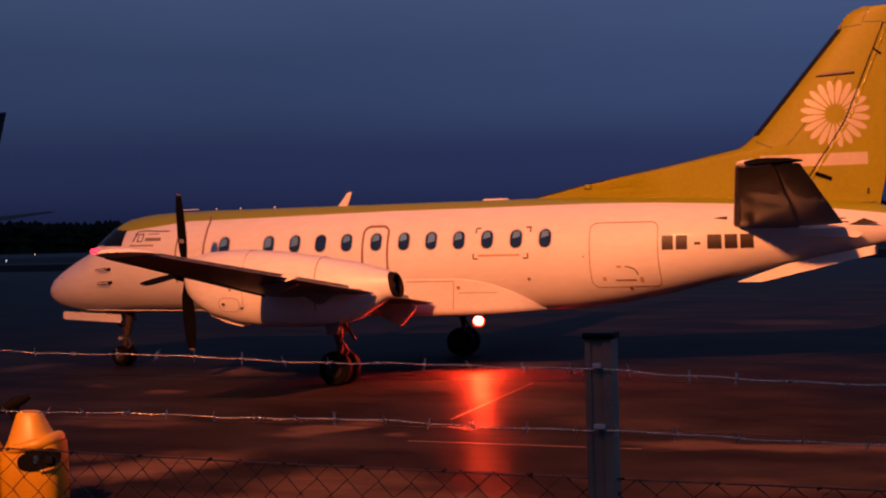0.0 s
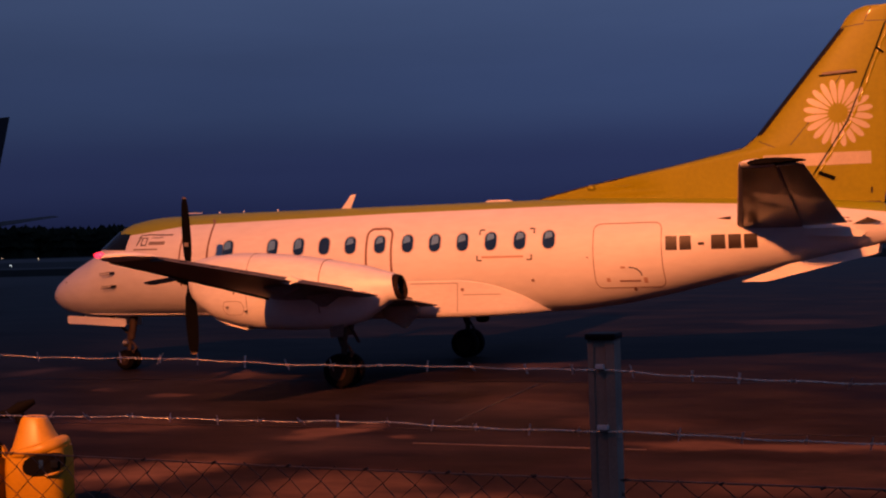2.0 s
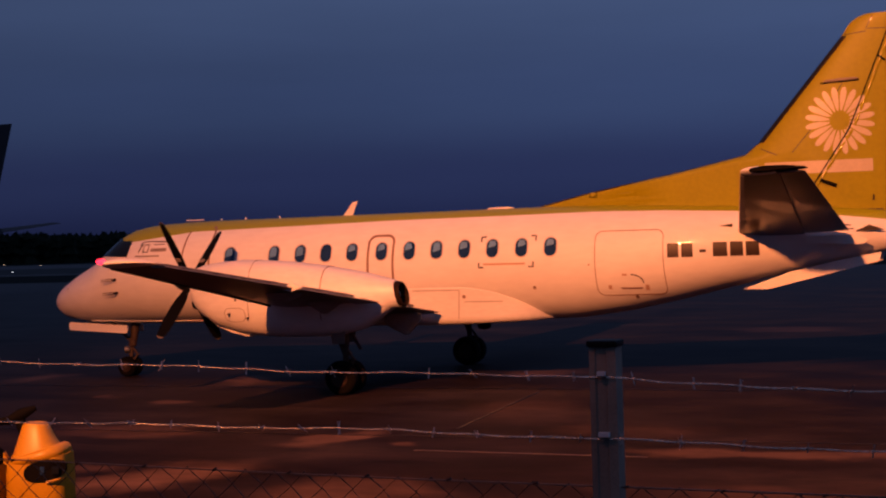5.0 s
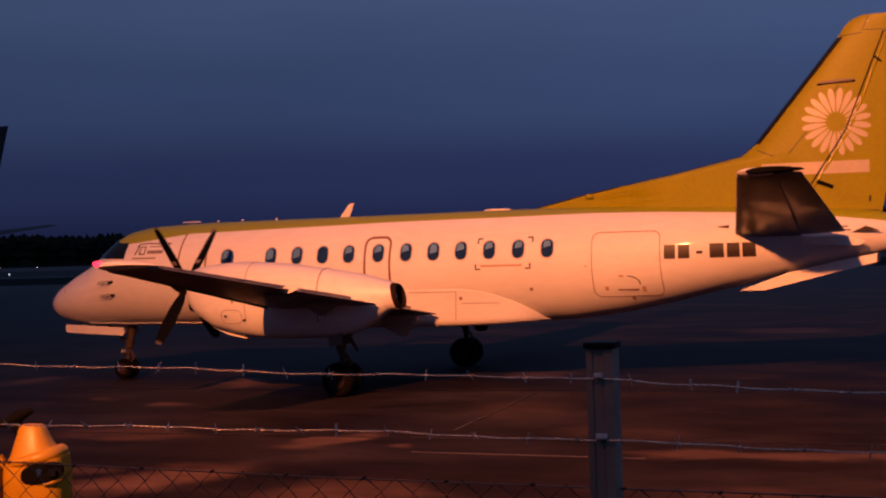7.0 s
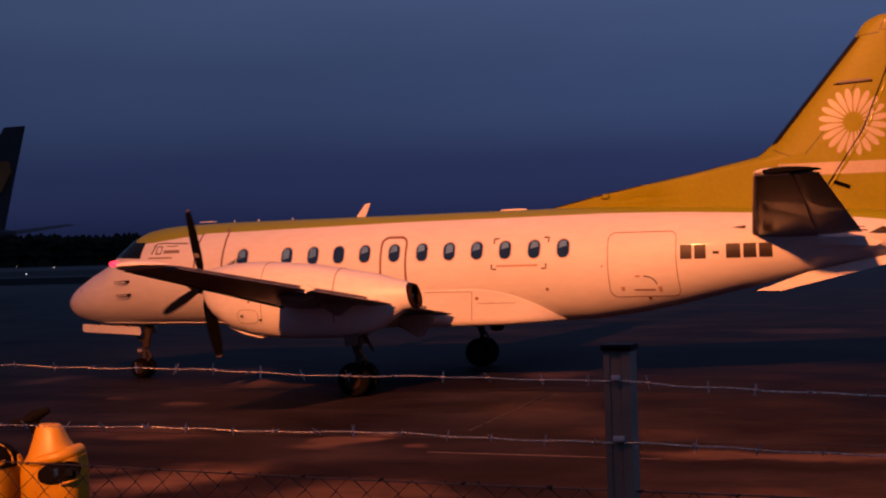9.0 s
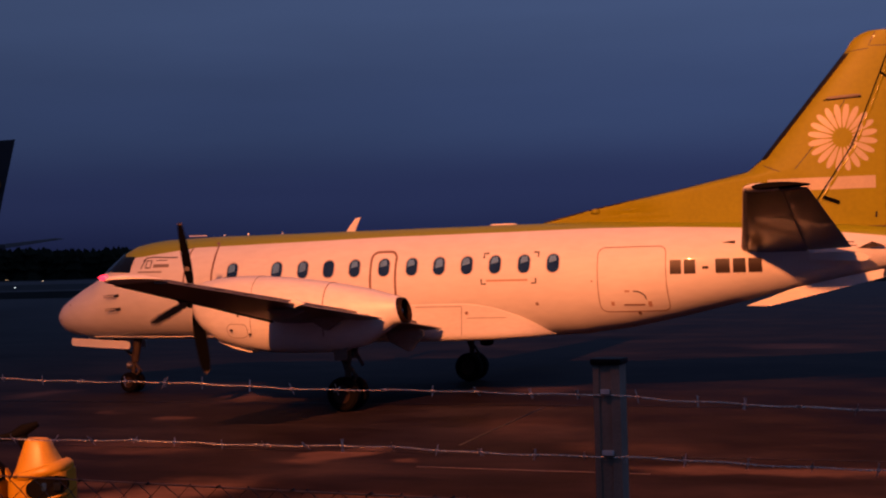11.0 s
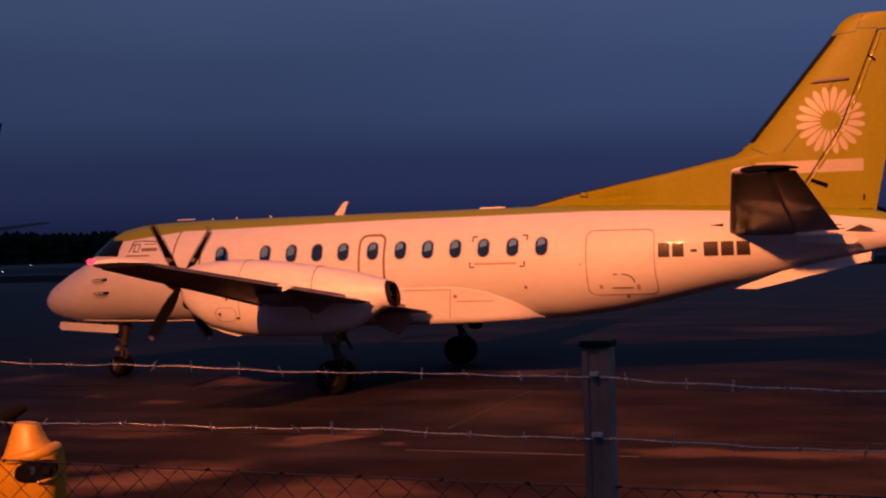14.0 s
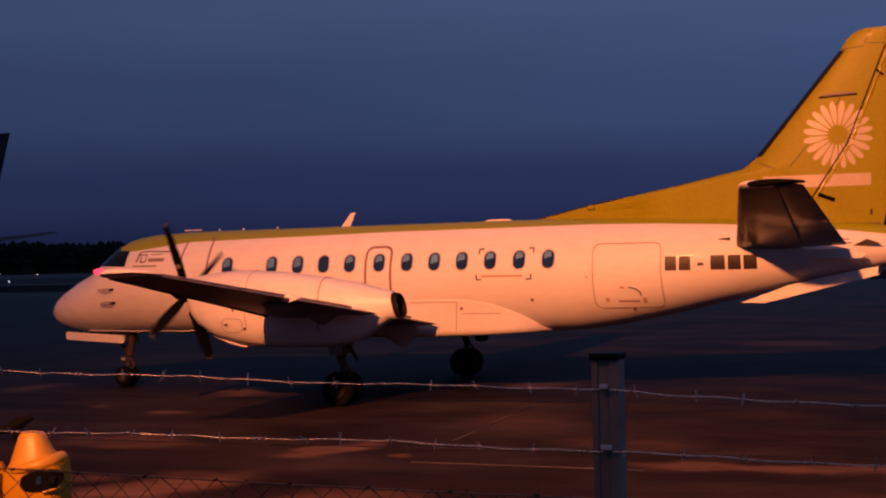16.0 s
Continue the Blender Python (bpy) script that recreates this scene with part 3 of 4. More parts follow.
# rescue corner marks and caption bar
for cx, cz, dx, dz in ((11.15, 2.965, 1, -1), (12.31, 2.965, -1, -1), (11.11, 2.35, 1, 1), (12.27, 2.35, -1, 1)):
    part("corner_mark", seam([(cx + dx * 0.10, cz), (cx, cz), (cx, cz + dz * 0.10)], 0.032, 0.005), m_mark, plane)
part("caption_bar", patch(11.21, 12.10, 2.395, 2.435, 0.005, nx=8, nz=1), m_caption, plane)

# registration: plain bars
x = 14.97
for w, gap in ((0.22, 0.05), (0.22, 0.13), (0.12, 0.13), (0.27, 0.055), (0.24, 0.05), (0.25, 0)):
    tall = w > 0.15
    part("registration_bar", patch(x, x + w, 2.46 if tall else 2.545, 2.735 if tall else 2.60, 0.005), m_mark, plane)
    x += w + gap

# operator's mark: a swoosh over plain bars
part("operator_mark", seam([(2.93, 3.02), (2.98, 3.09), (3.2, 3.105), (3.5, 3.09), (3.82, 3.085)], 0.022, 0.005), m_mark, plane)
for path, w in (([(2.92, 2.86), (2.99, 3.06)], 0.03), ([(3.04, 2.87), (3.17, 2.87), (3.17, 3.03), (3.04, 3.03), (3.04, 2.87)], 0.028),
                ([(3.28, 3.03), (3.58, 3.03)], 0.014), ([(3.24, 2.91), (3.66, 2.91)], 0.07), ([(2.86, 2.78), (3.5, 2.775)], 0.03)):
    part("mark_bar", seam(path, w, 0.005), m_mark if w < 0.029 or w == 0.03 and path[0][0] > 2.9 else m_line, plane)

# probes on the nose
for z in (2.27, 1.97):
    bm = bmesh.new()
    p = surf(2.34, z, 0)
    tube(bm, [p, p + Vector((-0.05, -0.08, -0.01))], [0.035, 0.02], 8)
    for dz in (0.0, 0.05):
        q = p + Vector((-0.04, -0.09, dz - 0.03))
        tube(bm, [q, q + Vector((-0.28, -0.02, -0.01 - dz * 0.3))], [0.012, 0.007], 6)
    part("pitot_probe", bm, m_burnt, plane, "paired dark pitot probe")
for x, z in ((0.72, 2.06), (0.30, 1.70)):
    part("sensor_cap", fan([(x + 0.022 * math.cos(a), z + 0.03 * math.sin(a)) for a in (k * math.pi / 4 for k in range(8))], 0.01), m_line, plane)

# roof fittings
bm = plate(bmesh.new(), [(7.56, 3.54), (7.79, 3.82), (7.91, 3.84), (7.78, 3.54)], 0.035)
part("blade_antenna", bm, m_white, plane, "white swept blade antenna")
for x0, x1, h in ((3.58, 4.04, 0.012), (10.92, 11.5, 0.022)):
    part("roof_fairing", lathe([(0, 0.01), (0.08, h), (x1 - x0 - 0.1, h), (x1 - x0, 0.01)], (x0, 0, 3.565), "x", 12), m_white, plane)
for x in (5.12, 5.98, 4.5):
    part("roof_stub", tube(bmesh.new(), [(x, 0, 3.54), (x, 0, 3.585 if x > 5 else 3.575)], [0.022, 0.014], 6), m_white, plane)
part("belly_strip", seam([(1.15, 1.30), (2.2, 1.285), (4.4, 1.28), (6.0, 1.28)], 0.05, 0.02), m_white, plane)

# wing-root fairing: upright sides that stand out from the curve of the hull, and a rounded belly
def fairing_top(x):
    return float(np.interp(x, [5.6, 6.4, 7.2, 9.5, 10.78, 11.38, 11.93, 12.18, 12.40], [1.34, 1.62, 1.90, 1.955, 1.965, 1.86, 1.645, 1.487, 1.30]))


def fairing_bottom(x):
    return float(np.interp(x, [5.6, 6.4, 8.0, 10.2, 11.4, 12.40], [1.27, 1.20, 1.175, 1.185, 1.215, 1.265]))


def wall_y(x, z):
    """Half breadth of the fairing at a height: upright above, tucked in at the lower edge."""
    zt, zb = fairing_top(x), fairing_bottom(x)
    y = -surf(x, zt, 0.014).y
    edge = min(0.10, (zt - zb) * 0.5)
    return y - (0.10 * (1 - (z - zb) / edge) ** 2 if z < zb + edge else 0.0)


rings = []
for i in range(37):
    x = 5.6 + 6.8 * i / 36
    zt, zb = fairing_top(x), fairing_bottom(x)
    down = [(wall_y(x, zt + (zb - zt) * u) - (0.02 if u == 0 else 0.0), zt + (zb - zt) * u) for u in (0, 0.03, 0.2, 0.4, 0.6, 0.75, 0.85, 0.93, 1.0)]
    rings.append([(x, -y, z) for y, z in down] + [(x, y, z) for y, z in down[::-1]])
fairing = part("wing_root_fairing", loft(rings), m_grime, plane, "white upright-sided wing root fairing")


def on_fairing(x, z, off=0.004):
    return Vector((x, -wall_y(x, z) - off, z))


for path in ([(10.64, 1.90), (10.62, 1.32)], [(9.6, 1.90), (10.64, 1.90)], [(10.75, 1.66), (11.55, 1.66)]):
    part("fairing_seam", seam(path, 0.014, 0.003, place=on_fairing), m_line, fairing)
bm = bmesh.new()
cap = [bm.verts.new(on_fairing(10.745 + 0.036 * math.cos(a), 1.765 + 0.036 * math.sin(a), 0.01)) for a in (k * math.pi / 5 for k in range(10))]
low = [bm.verts.new(v.co + Vector((0, 0.012, 0))) for v in cap]
bm.faces.new(cap)
for k in range(10):
    bm.faces.new((cap[k], low[k], low[(k + 1) % 10], cap[(k + 1) % 10]))
part("filler_cap", bm, m_mauve, fairing, "round brown filler cap")


def aerofoil(le, chord, thick, k=9, droop=0.0):
    """A closed section from its leading edge, chord along x and thickness ratio."""
    up, lo = [], []
    for i in range(k + 1):
        u = (1 - math.cos(math.pi * i / k)) / 2
        t = thick * chord * 5 * (0.2969 * math.sqrt(u) - 0.126 * u - 0.3516 * u * u + 0.2843 * u ** 3 - 0.1015 * u ** 4) + 0.004
        camber = 0.02 * chord * 4 * u * (1 - u) - droop * u * chord
        up.append((le[0] + u * chord, le[1], le[2] + camber + t)), lo.append((le[0] + u * chord, le[1], le[2] + camber - t))
    return up[::-1] + lo[1:]


def wing_at(y):
    """Leading edge, chord and height of the wing at the distance y from the centre line."""
    u = (y - 1.0) / 9.65
    return 7.42 + 1.13 * u, 1.48 + 1.24 * u, 2.85 - 1.80 * u


def wing_piece(y0, y1, f0, f1, s, thick=0.15, steps=4, drop=0.0, lift=0.0):
    """A piece of the wing between two fractions of its chord."""
    secs = []
    for i in range(steps + 1):
        y = y0 + (y1 - y0) * i / steps
        le, z, ch = wing_at(y)
        full = aerofoil((le, s * y, z), ch, thick - 0.04 * (y / 10.7), 14)
        secs.append([(min(max(px, le + f0 * ch), le + f1 * ch), py, pz + lift - drop * max(0, (px - le) / ch - f0) * ch) for px, py, pz in full])
    return loft(secs)


for s in (-1, 1):
    wing = part("wing", wing_piece(0.9, 10.45, 0.0, 0.775, s, steps=8), m_under, plane, "long tapered wing with underside shade put into its grey paint")
    part("deicing_boot", wing_piece(4.1, 10.3, -0.012, 0.06, s, 0.165, 6), m_boot, wing, "black rubber leading edge boot")
    for y0, y1, nm, dr in ((1.25, 2.75, "inner_flap", 0.02), (3.78, 6.79, "outer_flap", 0.02), (6.83, 10.4, "aileron", 0.02)):
        secs = []
        for i in range(5):
            y = y0 + (y1 - y0) * i / 4
            le, z, ch = wing_at(y)
            secs.append(aerofoil((le + 0.755 * ch, s * y, z - 0.035), 0.245 * ch, 0.16, 7, dr))
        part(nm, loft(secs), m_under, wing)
    for y, outline in ((1.9, [(9.30, 1.48), (9.37, 1.25), (9.82, 1.03), (10.15, 1.40), (10.08, 1.50)]),
                       (4.4, [(8.80, 1.90), (8.95, 1.765), (9.24, 1.60), (9.60, 1.84), (9.5, 1.90)]),
                       (6.2, [(8.95, 2.08), (9.10, 2.00), (9.40, 1.92), (9.75, 2.06), (9.6, 2.10)])):
        bm = plate(bmesh.new(), outline, 0.16, "y", s * y)
        bmesh.ops.bevel(bm, geom=list(bm.edges), offset=0.03, segments=2, affect="EDGES")
        part("flap_track_fairing", bm, m_dimmed, wing, "pale fairing over the flap track")
    le, z, ch = wing_at(6.81)
    part("flap_end_fairing", plate(bmesh.new(), [(le + 0.86 * ch, z - 0.05), (le + 0.98 * ch, z - 0.10), (le + 1.10 * ch, z - 0.03), (le + 0.99 * ch, z + 0.05)], 0.06, "y", s * 6.84), m_white, wing)
    for y in (8.4, 9.2, 10.0):
        le, z, ch = wing_at(y)
        part("static_wick", tube(bmesh.new(), [(le + 0.99 * ch, s * y, z - 0.02), (le + 1.10 * ch, s * y, z - 0.03)], 0.006, 5), m_black, wing)
    # rounded tip with its lamp
    secs = []
    for i in range(6):
        u = i / 5
        le, z, ch = wing_at(10.45)
        k = math.sqrt(max(0.0, 1 - u * u * 0.96))
        secs.append(aerofoil((le + 0.30 * ch * (1 - k) + 0.05 * u, s * (10.45 + 0.26 * u), z + 0.035 * u), ch * (0.35 + 0.65 * k), 0.11 * k + 0.012, 14))
    part("wing_tip", loft(secs), m_white, wing, "pale rounded wing tip")
    le, z, ch = wing_at(10.66)
    lamp = lathe([(-0.08, 0.010), (-0.05, 0.034), (0.0, 0.046), (0.06, 0.042), (0.09, 0.015)], (le + 0.04, s * 10.60, z + 0.03), "x", 12)
    part("navigation_light", lamp, m_nav if s < 0 else m_glass, wing, "glowing red navigation light" if s < 0 else "unlit navigation light")

# engine nacelles
NAC = [  # x, top, bottom, half width, roundness
    (5.86, 2.46, 1.78, 0.30), (5.92, 2.52, 1.70, 0.36), (6.06, 2.57, 1.56, 0.43), (6.44, 2.63, 1.33, 0.50), (7.02, 2.66, 1.19, 0.54), (7.46, 2.64, 1.14, 0.55),
    (8.04, 2.60, 1.12, 0.55), (8.73, 2.51, 1.13, 0.53), (9.13, 2.44, 1.16, 0.50), (9.6, 2.36, 1.28, 0.42), (10.0, 2.255, 1.54, 0.325), (10.20, 2.205, 1.66, 0.275), (10.31, 2.185, 1.675, 0.258)]
for s in (-1, 1):
    cy = s * 3.355
    out = []
    for x, zt, zb, hw in NAC:
        out.append([(x, cy + hw * math.copysign(abs(math.sin(a)) ** 0.8, math.sin(a)), (zt + zb) / 2 + (zt - zb) / 2 * math.copysign(abs(math.cos(a)) ** 0.85, math.cos(a)))
                    for a in (2 * math.pi * k / 40 for k in range(40))])
    out[-1] = [(x - (z - 1.93) * 0.22, y, z) for x, y, z in out[-1]]
    # the skin turns in behind the exhaust
    out.append([(10.02, cy + (y - cy) * 0.1, 1.93 + (z - 1.93) * 0.1) for x, y, z in out[-1]])
    nac = part("engine_nacelle", loft(out), m_white, plane, "white streamlined engine nacelle")
    for x in (7.30, 8.86):
        zt, zb, hw = (float(np.interp(x, [q[0] for q in NAC], [q[j] for q in NAC])) for j in (1, 2, 3))
        ring = [(x, cy + (hw + 0.002) * math.copysign(abs(math.sin(a)) ** 0.8, math.sin(a)), (zt + zb) / 2 + ((zt - zb) / 2 + 0.002) * math.copysign(abs(math.cos(a)) ** 0.85, math.cos(a)))
                for a in (2 * math.pi * k / 40 for k in range(-13, 14))]
        part("cowl_seam", tube(bmesh.new(), ring, 0.006 if x < 8 else 0.009, 5), m_line if x < 8 else m_mauve, nac)
    bm = lathe([(10.22, 0.20), (10.24, 0.244), (10.36, 0.243), (10.40, 0.236), (10.405, 0.212), (10.30, 0.205), (10.12, 0.19), (10.10, 0.02)], (0, cy, 1.93), "x", 28)
    for v in bm.verts:
        v.co.x -= (v.co.z - 1.93) * 0.22
    part("exhaust_pipe", bm, m_scorched, nac, "scorched open exhaust pipe")
    bm = lathe([(5.83, 0.10), (5.83, 0.20), (5.90, 0.21), (5.90, 0.10)], (0, cy, 1.88), "x", 20)
    for v in bm.verts:
        v.co.z = 1.80 + (v.co.z - 1.88) * 0.6
    part("chin_intake", bm, m_black, nac, "dark chin intake under the spinner")
    # access panels and a lower lip
    for px, pz in ((6.86, 1.60), (7.28, 1.52), (7.03, 1.88)):
        part("access_cap", tube(bmesh.new(), [(px, cy - 0.50, pz), (px, cy - 0.555, pz)], 0.022, 8), m_mark, nac)
    def flank(x, z, off=0.0):
        zt, zb, hw = (float(np.interp(x, [q[0] for q in NAC], [q[j] for q in NAC])) for j in (1, 2, 3))
        c = max(-0.98, min(0.98, (z - (zt + zb) / 2) / ((zt - zb) / 2)))
        c = math.copysign(abs(c) ** (1 / 0.85), c)
        return Vector((x, cy + s_out * (hw * (1 - c * c) ** 0.4 + off), z))
    s_out = -1
    for outline in (round_rect(6.74, 7.22, 1.45, 1.72, 0.12, 4),):
        part("access_panel", seam(outline, 0.010, 0.004, True, place=flank), m_line, nac)
    part("wing_joint_seam", seam([(7.5, 2.02), (8.2, 1.99), (9.0, 1.93), (9.8, 1.86)], 0.012, 0.004, place=flank), m_line, nac)
    bm = bmesh.new()
    plate(bm, [(6.35, 1.36), (6.7, 1.22), (7.08, 1.135), (7.12, 1.155), (6.75, 1.25), (6.38, 1.40)], 0.30, "y", cy)
    part("oil_cooler_lip", bm, m_grime, nac)

# propellers: built with the first blade straight up
PROP_X, PROP_Z, PROP_R = 5.70, 2.225, 1.605


def propeller(s, tip_paint):
    hub = part("propeller", lathe([(-0.40, 0.01), (-0.36, 0.06), (-0.25, 0.13), (-0.10, 0.185), (0.05, 0.20), (0.16, 0.20)], (0, 0, 0), "x", 24), m_black, plane, "black four-bladed propeller")
    rings = []
    for u, ch, tw, th in ((0.08, 0.10, 60, 0.10), (0.16, 0.12, 52, 0.08), (0.28, 0.219, 42, 0.05), (0.45, 0.260, 32, 0.032), (0.65, 0.255, 25, 0.022), (0.82, 0.225, 20, 0.016), (0.93, 0.183, 17, 0.012), (0.975, 0.132, 16, 0.008)):
        ring = []
        for k in range(14):
            a = 2 * math.pi * k / 14
            c, t = ch * 0.50 * math.cos(a), th * 0.5 * math.sin(a)
            g = radians(-24 + tw * 0.3)
            ring.append((c * math.cos(g) - t * math.sin(g), c * math.sin(g) + t * math.cos(g), u * PROP_R))
        rings.append(ring)
    first = part("blade", loft(rings), m_black, hub, "matt black propeller blade")
    tip = [[(p[0] * q, p[1] * q, z * PROP_R) for p in rings[-1]] for q, z in ((1.03, 0.974), (0.8, 0.99), (0.3, 1.0))]
    cap = part("blade_tip", loft(tip), tip_paint, first, "pale painted tip")
    tag = part("blade_label", plate(bmesh.new(), [(-0.05, 0.60), (0.05, 0.60), (0.05, 0.68), (-0.05, 0.68)], 0.03, "y", -0.02), m_line, first)
    for k in (1, 2, 3):
        b = shared("blade", first, hub, pose(0, 0, 0, 90 * k, 0, 0))
        shared("blade_tip", cap, b)
        shared("blade_label", tag, b)
    hub.matrix_basis = Matrix.Translation((PROP_X, s * 3.355, PROP_Z))
    return hub


prop_port, prop_starboard = propeller(-1, m_tip), propeller(1, m_black)
prop_starboard.matrix_basis = prop_starboard.matrix_basis @ pose(0, 0, 0, 45, 0, 0)


# landing gear
def wheel(cx, cy, r, w, parent):
    ty = part("wheel", lathe([(-w / 2, r * 0.55), (-w / 2, r * 0.85), (-w * 0.33, r * 0.97), (0, r), (w * 0.33, r * 0.97), (w / 2, r * 0.85), (w / 2, r * 0.55)], (cx, cy, r), "y", 28), m_tyre, parent, "black rubber tyre on a dull alloy hub")
    part("rim", lathe([(-w / 2 - 0.004, r * 0.12), (-w / 2 - 0.012, r * 0.52), (-w * 0.3, r * 0.56), (w * 0.3, r * 0.56), (w / 2 + 0.012, r * 0.52), (w / 2 + 0.004, r * 0.12)], (cx, cy, r), "y", 20), m_hub, ty)


for s in (-1, 1):
    cy = s * 3.355
    leg = part("main_gear_leg", tube(bmesh.new(), [(9.07, cy, 1.45), (9.11, cy, 0.95), (9.13, cy, 0.92), (9.12, cy, 0.36)], [0.10, 0.095, 0.06, 0.06], 12), m_gear, plane, "grey oleo leg with paired wheels")
    part("drag_brace", tube(bmesh.new(), [(8.92, cy, 1.30), (9.10, cy, 0.80)], 0.05, 8), m_gear, leg)
    part("axle", tube(bmesh.new(), [(9.12, cy - 0.30, 0.34), (9.12, cy + 0.30, 0.34)], 0.05, 10), m_gear, leg)
    part("torque_link", plate(bmesh.new(), [(9.15, 0.92), (9.33, 0.66), (9.17, 0.42), (9.15, 0.46), (9.27, 0.66), (9.15, 0.86)], 0.07, "y", cy), m_gear, leg)
    for q in (-0.19, 0.19):
        wheel(9.12, cy + q, 0.335, 0.22, leg)
    for q in (-0.40, 0.40):
        bm = plate(bmesh.new(), [(8.93, 1.25), (9.25, 1.25), (9.22, 1.00), (8.97, 0.98)], 0.025, "y", cy + q * 0.6)
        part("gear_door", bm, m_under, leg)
    bm = bmesh.new()
    tube(bm, [(9.21, cy - 0.05, 1.27), (9.37, cy - 0.07, 1.08), (9.49, cy - 0.08, 0.88)], [0.025, 0.035, 0.03], 6)
    part("warning_streamer", bm, m_redtag, leg, "red warning streamer tied to the leg")

leg = part("nose_gear_leg", tube(bmesh.new(), [(2.15, 0, 1.35), (2.02, 0, 0.72), (1.99, 0, 0.68), (1.95, 0, 0.24)], [0.10, 0.09, 0.055, 0.055], 12), m_gear, plane, "grey nose gear leg with paired small wheels")
part("drag_brace", tube(bmesh.new(), [(1.45, 0, 1.28), (2.03, 0, 0.78)], 0.04, 8), m_gear, leg)
part("axle", tube(bmesh.new(), [(1.95, -0.22, 0.235), (1.95, 0.22, 0.235)], 0.04, 10), m_gear, leg)
part("torque_link", plate(bmesh.new(), [(2.02, 0.72), (2.2, 0.5), (2.0, 0.3), (1.99, 0.36), (2.13, 0.5), (2.02, 0.66)], 0.06, "y", 0), m_gear, leg)
part("taxi_lamp", lathe([(-0.07, 0.05), (-0.05, 0.09), (0.05, 0.07), (0.08, 0.02)], (1.93, -0.05, 0.62), "x", 14), m_steel, leg)
for q in (-0.13, 0.13):
    wheel(1.95, q, 0.235, 0.14, leg)
for q in (-0.33, 0.33):
    bm = bmesh.new()
    bm = plate(bm, round_rect(0.52, 2.12, 1.08, 1.265, 0.05, 3), 0.03, "y", q)
    for v in bm.verts:
        v.co.z -= (v.co.x - 0.52) * 0.055 - 0.02
    part("nose_gear_door", bm, m_white, plane, "long white open nose gear door")

# fin and rudder
def fin_thick(x0, x1, x, z):
    u = max(0.0, min(1.0, (x - x0) / (x1 - x0)))
    return 0.5 * (x1 - x0) * 0.11 * 5 * (0.2969 * math.sqrt(u) - 0.126 * u - 0.3516 * u * u + 0.2843 * u ** 3 - 0.1015 * u ** 4) * 2 + 0.006


def fin_le(z):
    return float(np.interp(z, [3.2, 3.55, 3.79, 4.14, 4.41, 4.63, 6.60, 6.80, 6.93, 7.0], [11.4, 12.06, 13.11, 15.05, 16.35, 16.61, 18.25, 18.37, 18.50, 18.72]))


def fin_te(z):
    return float(np.interp(z, [3.0, 3.3, 4.44, 7.0], [18.92, 18.99, 19.22, 19.74]))


def hinge(z):
    return float(np.interp(z, [3.0, 3.83, 4.83, 6.67, 7.0], [17.2, 17.70, 18.36, 19.10, 19.20]))


def fin_half(x, z):
    le, te = fin_le(z), fin_te(z)
    return min(0.16, fin_thick(le if z > 4.41 else max(le, te - 5.2), te, x, z)) if x > le else 0.005


def fin_body(f0, f1, nm, parent, label="", heights=None):
    secs = []
    for z in heights:
        a, b = f0(z), f1(z)
        n = 16
        us = [(1 - math.cos(math.pi * i / n)) / 2 for i in range(n + 1)]
        left = [(a + u * (b - a), -fin_half(a + u * (b - a), z), z) for u in us]
        right = [(a + u * (b - a), fin_half(a + u * (b - a), z), z) for u in us]
        secs.append(left + right[::-1])
    return part(nm, loft(secs), m_lime, parent, label)


HZ = [3.2 + 0.05 * i for i in range(29)] + [4.63, 5.1, 5.6, 6.1, 6.55, 6.7, 6.80, 6.88, 6.95, 7.0]
fin = fin_body(fin_le, lambda z: hinge(z) - 0.012, "tail_fin", plane, "tall lime tail fin with a long dorsal ramp", HZ)
rudder = fin_body(lambda z: hinge(z) + 0.012, fin_te, "rudder", plane, "lime rudder behind a dark hinge line", [3.05, 3.45, 3.8, 4.14, 4.63, 5.1, 5.6, 6.1, 6.55, 6.655])
part("dorsal_edge", tube(bmesh.new(), [(fin_le(z), 0, z) for z in np.arange(3.56, 4.62, 0.05)], 0.014, 8), m_burnt, fin, "dark worn edge strip of the dorsal ramp")
fin_body(lambda z: hinge(z) - 0.10, fin_te, "fin_cap", fin, "", [6.68, 6.8, 6.9, 6.97, 7.003])


def fin_place(x, z, off=0.004):
    return Vector((x, -fin_half(x, z) - off, z))


secs = []
for z in (4.64, 4.9, 5.2, 5.5, 5.8, 6.1, 6.4, 6.60):
    edge = fin_le(z)
    secs.append([(edge - 0.012 + 0.117 * u, w * (fin_half(edge + 0.117 * u, z) + 0.010), z) for w, us in ((-1, (0.0, 0.15, 0.4, 0.7, 1.0)), (1, (1.0, 0.7, 0.4, 0.15, 0.0))) for u in us])
part("deicing_boot", loft(secs), m_boot, fin, "black rubber leading edge boot")
part("hinge_gap", seam([(hinge(z), z) for z in (3.35, 3.83, 4.3, 4.83, 5.4, 6.0, 6.66)], 0.024, 0.011, place=fin_place), m_black, fin)
rod = [fin_place(17.90 + 0.65 * u, 5.745 + 0.03 * u, 0.02 + 0.03 * math.sin(math.pi * u)) for u in (0.0, 0.1, 0.5, 0.9, 1.0)]
part("rod_antenna", tube(bmesh.new(), rod, [0.008, 0.028, 0.032, 0.028, 0.008], 10), m_line, fin, "grey rod antenna standing off the fin")
# black strip just below the rod, painted as its shadow on the fin
part("antenna_shadow", seam([(17.84, 5.715), (18.56, 5.745)], 0.030, 0.006, place=fin_place), m_black, fin)
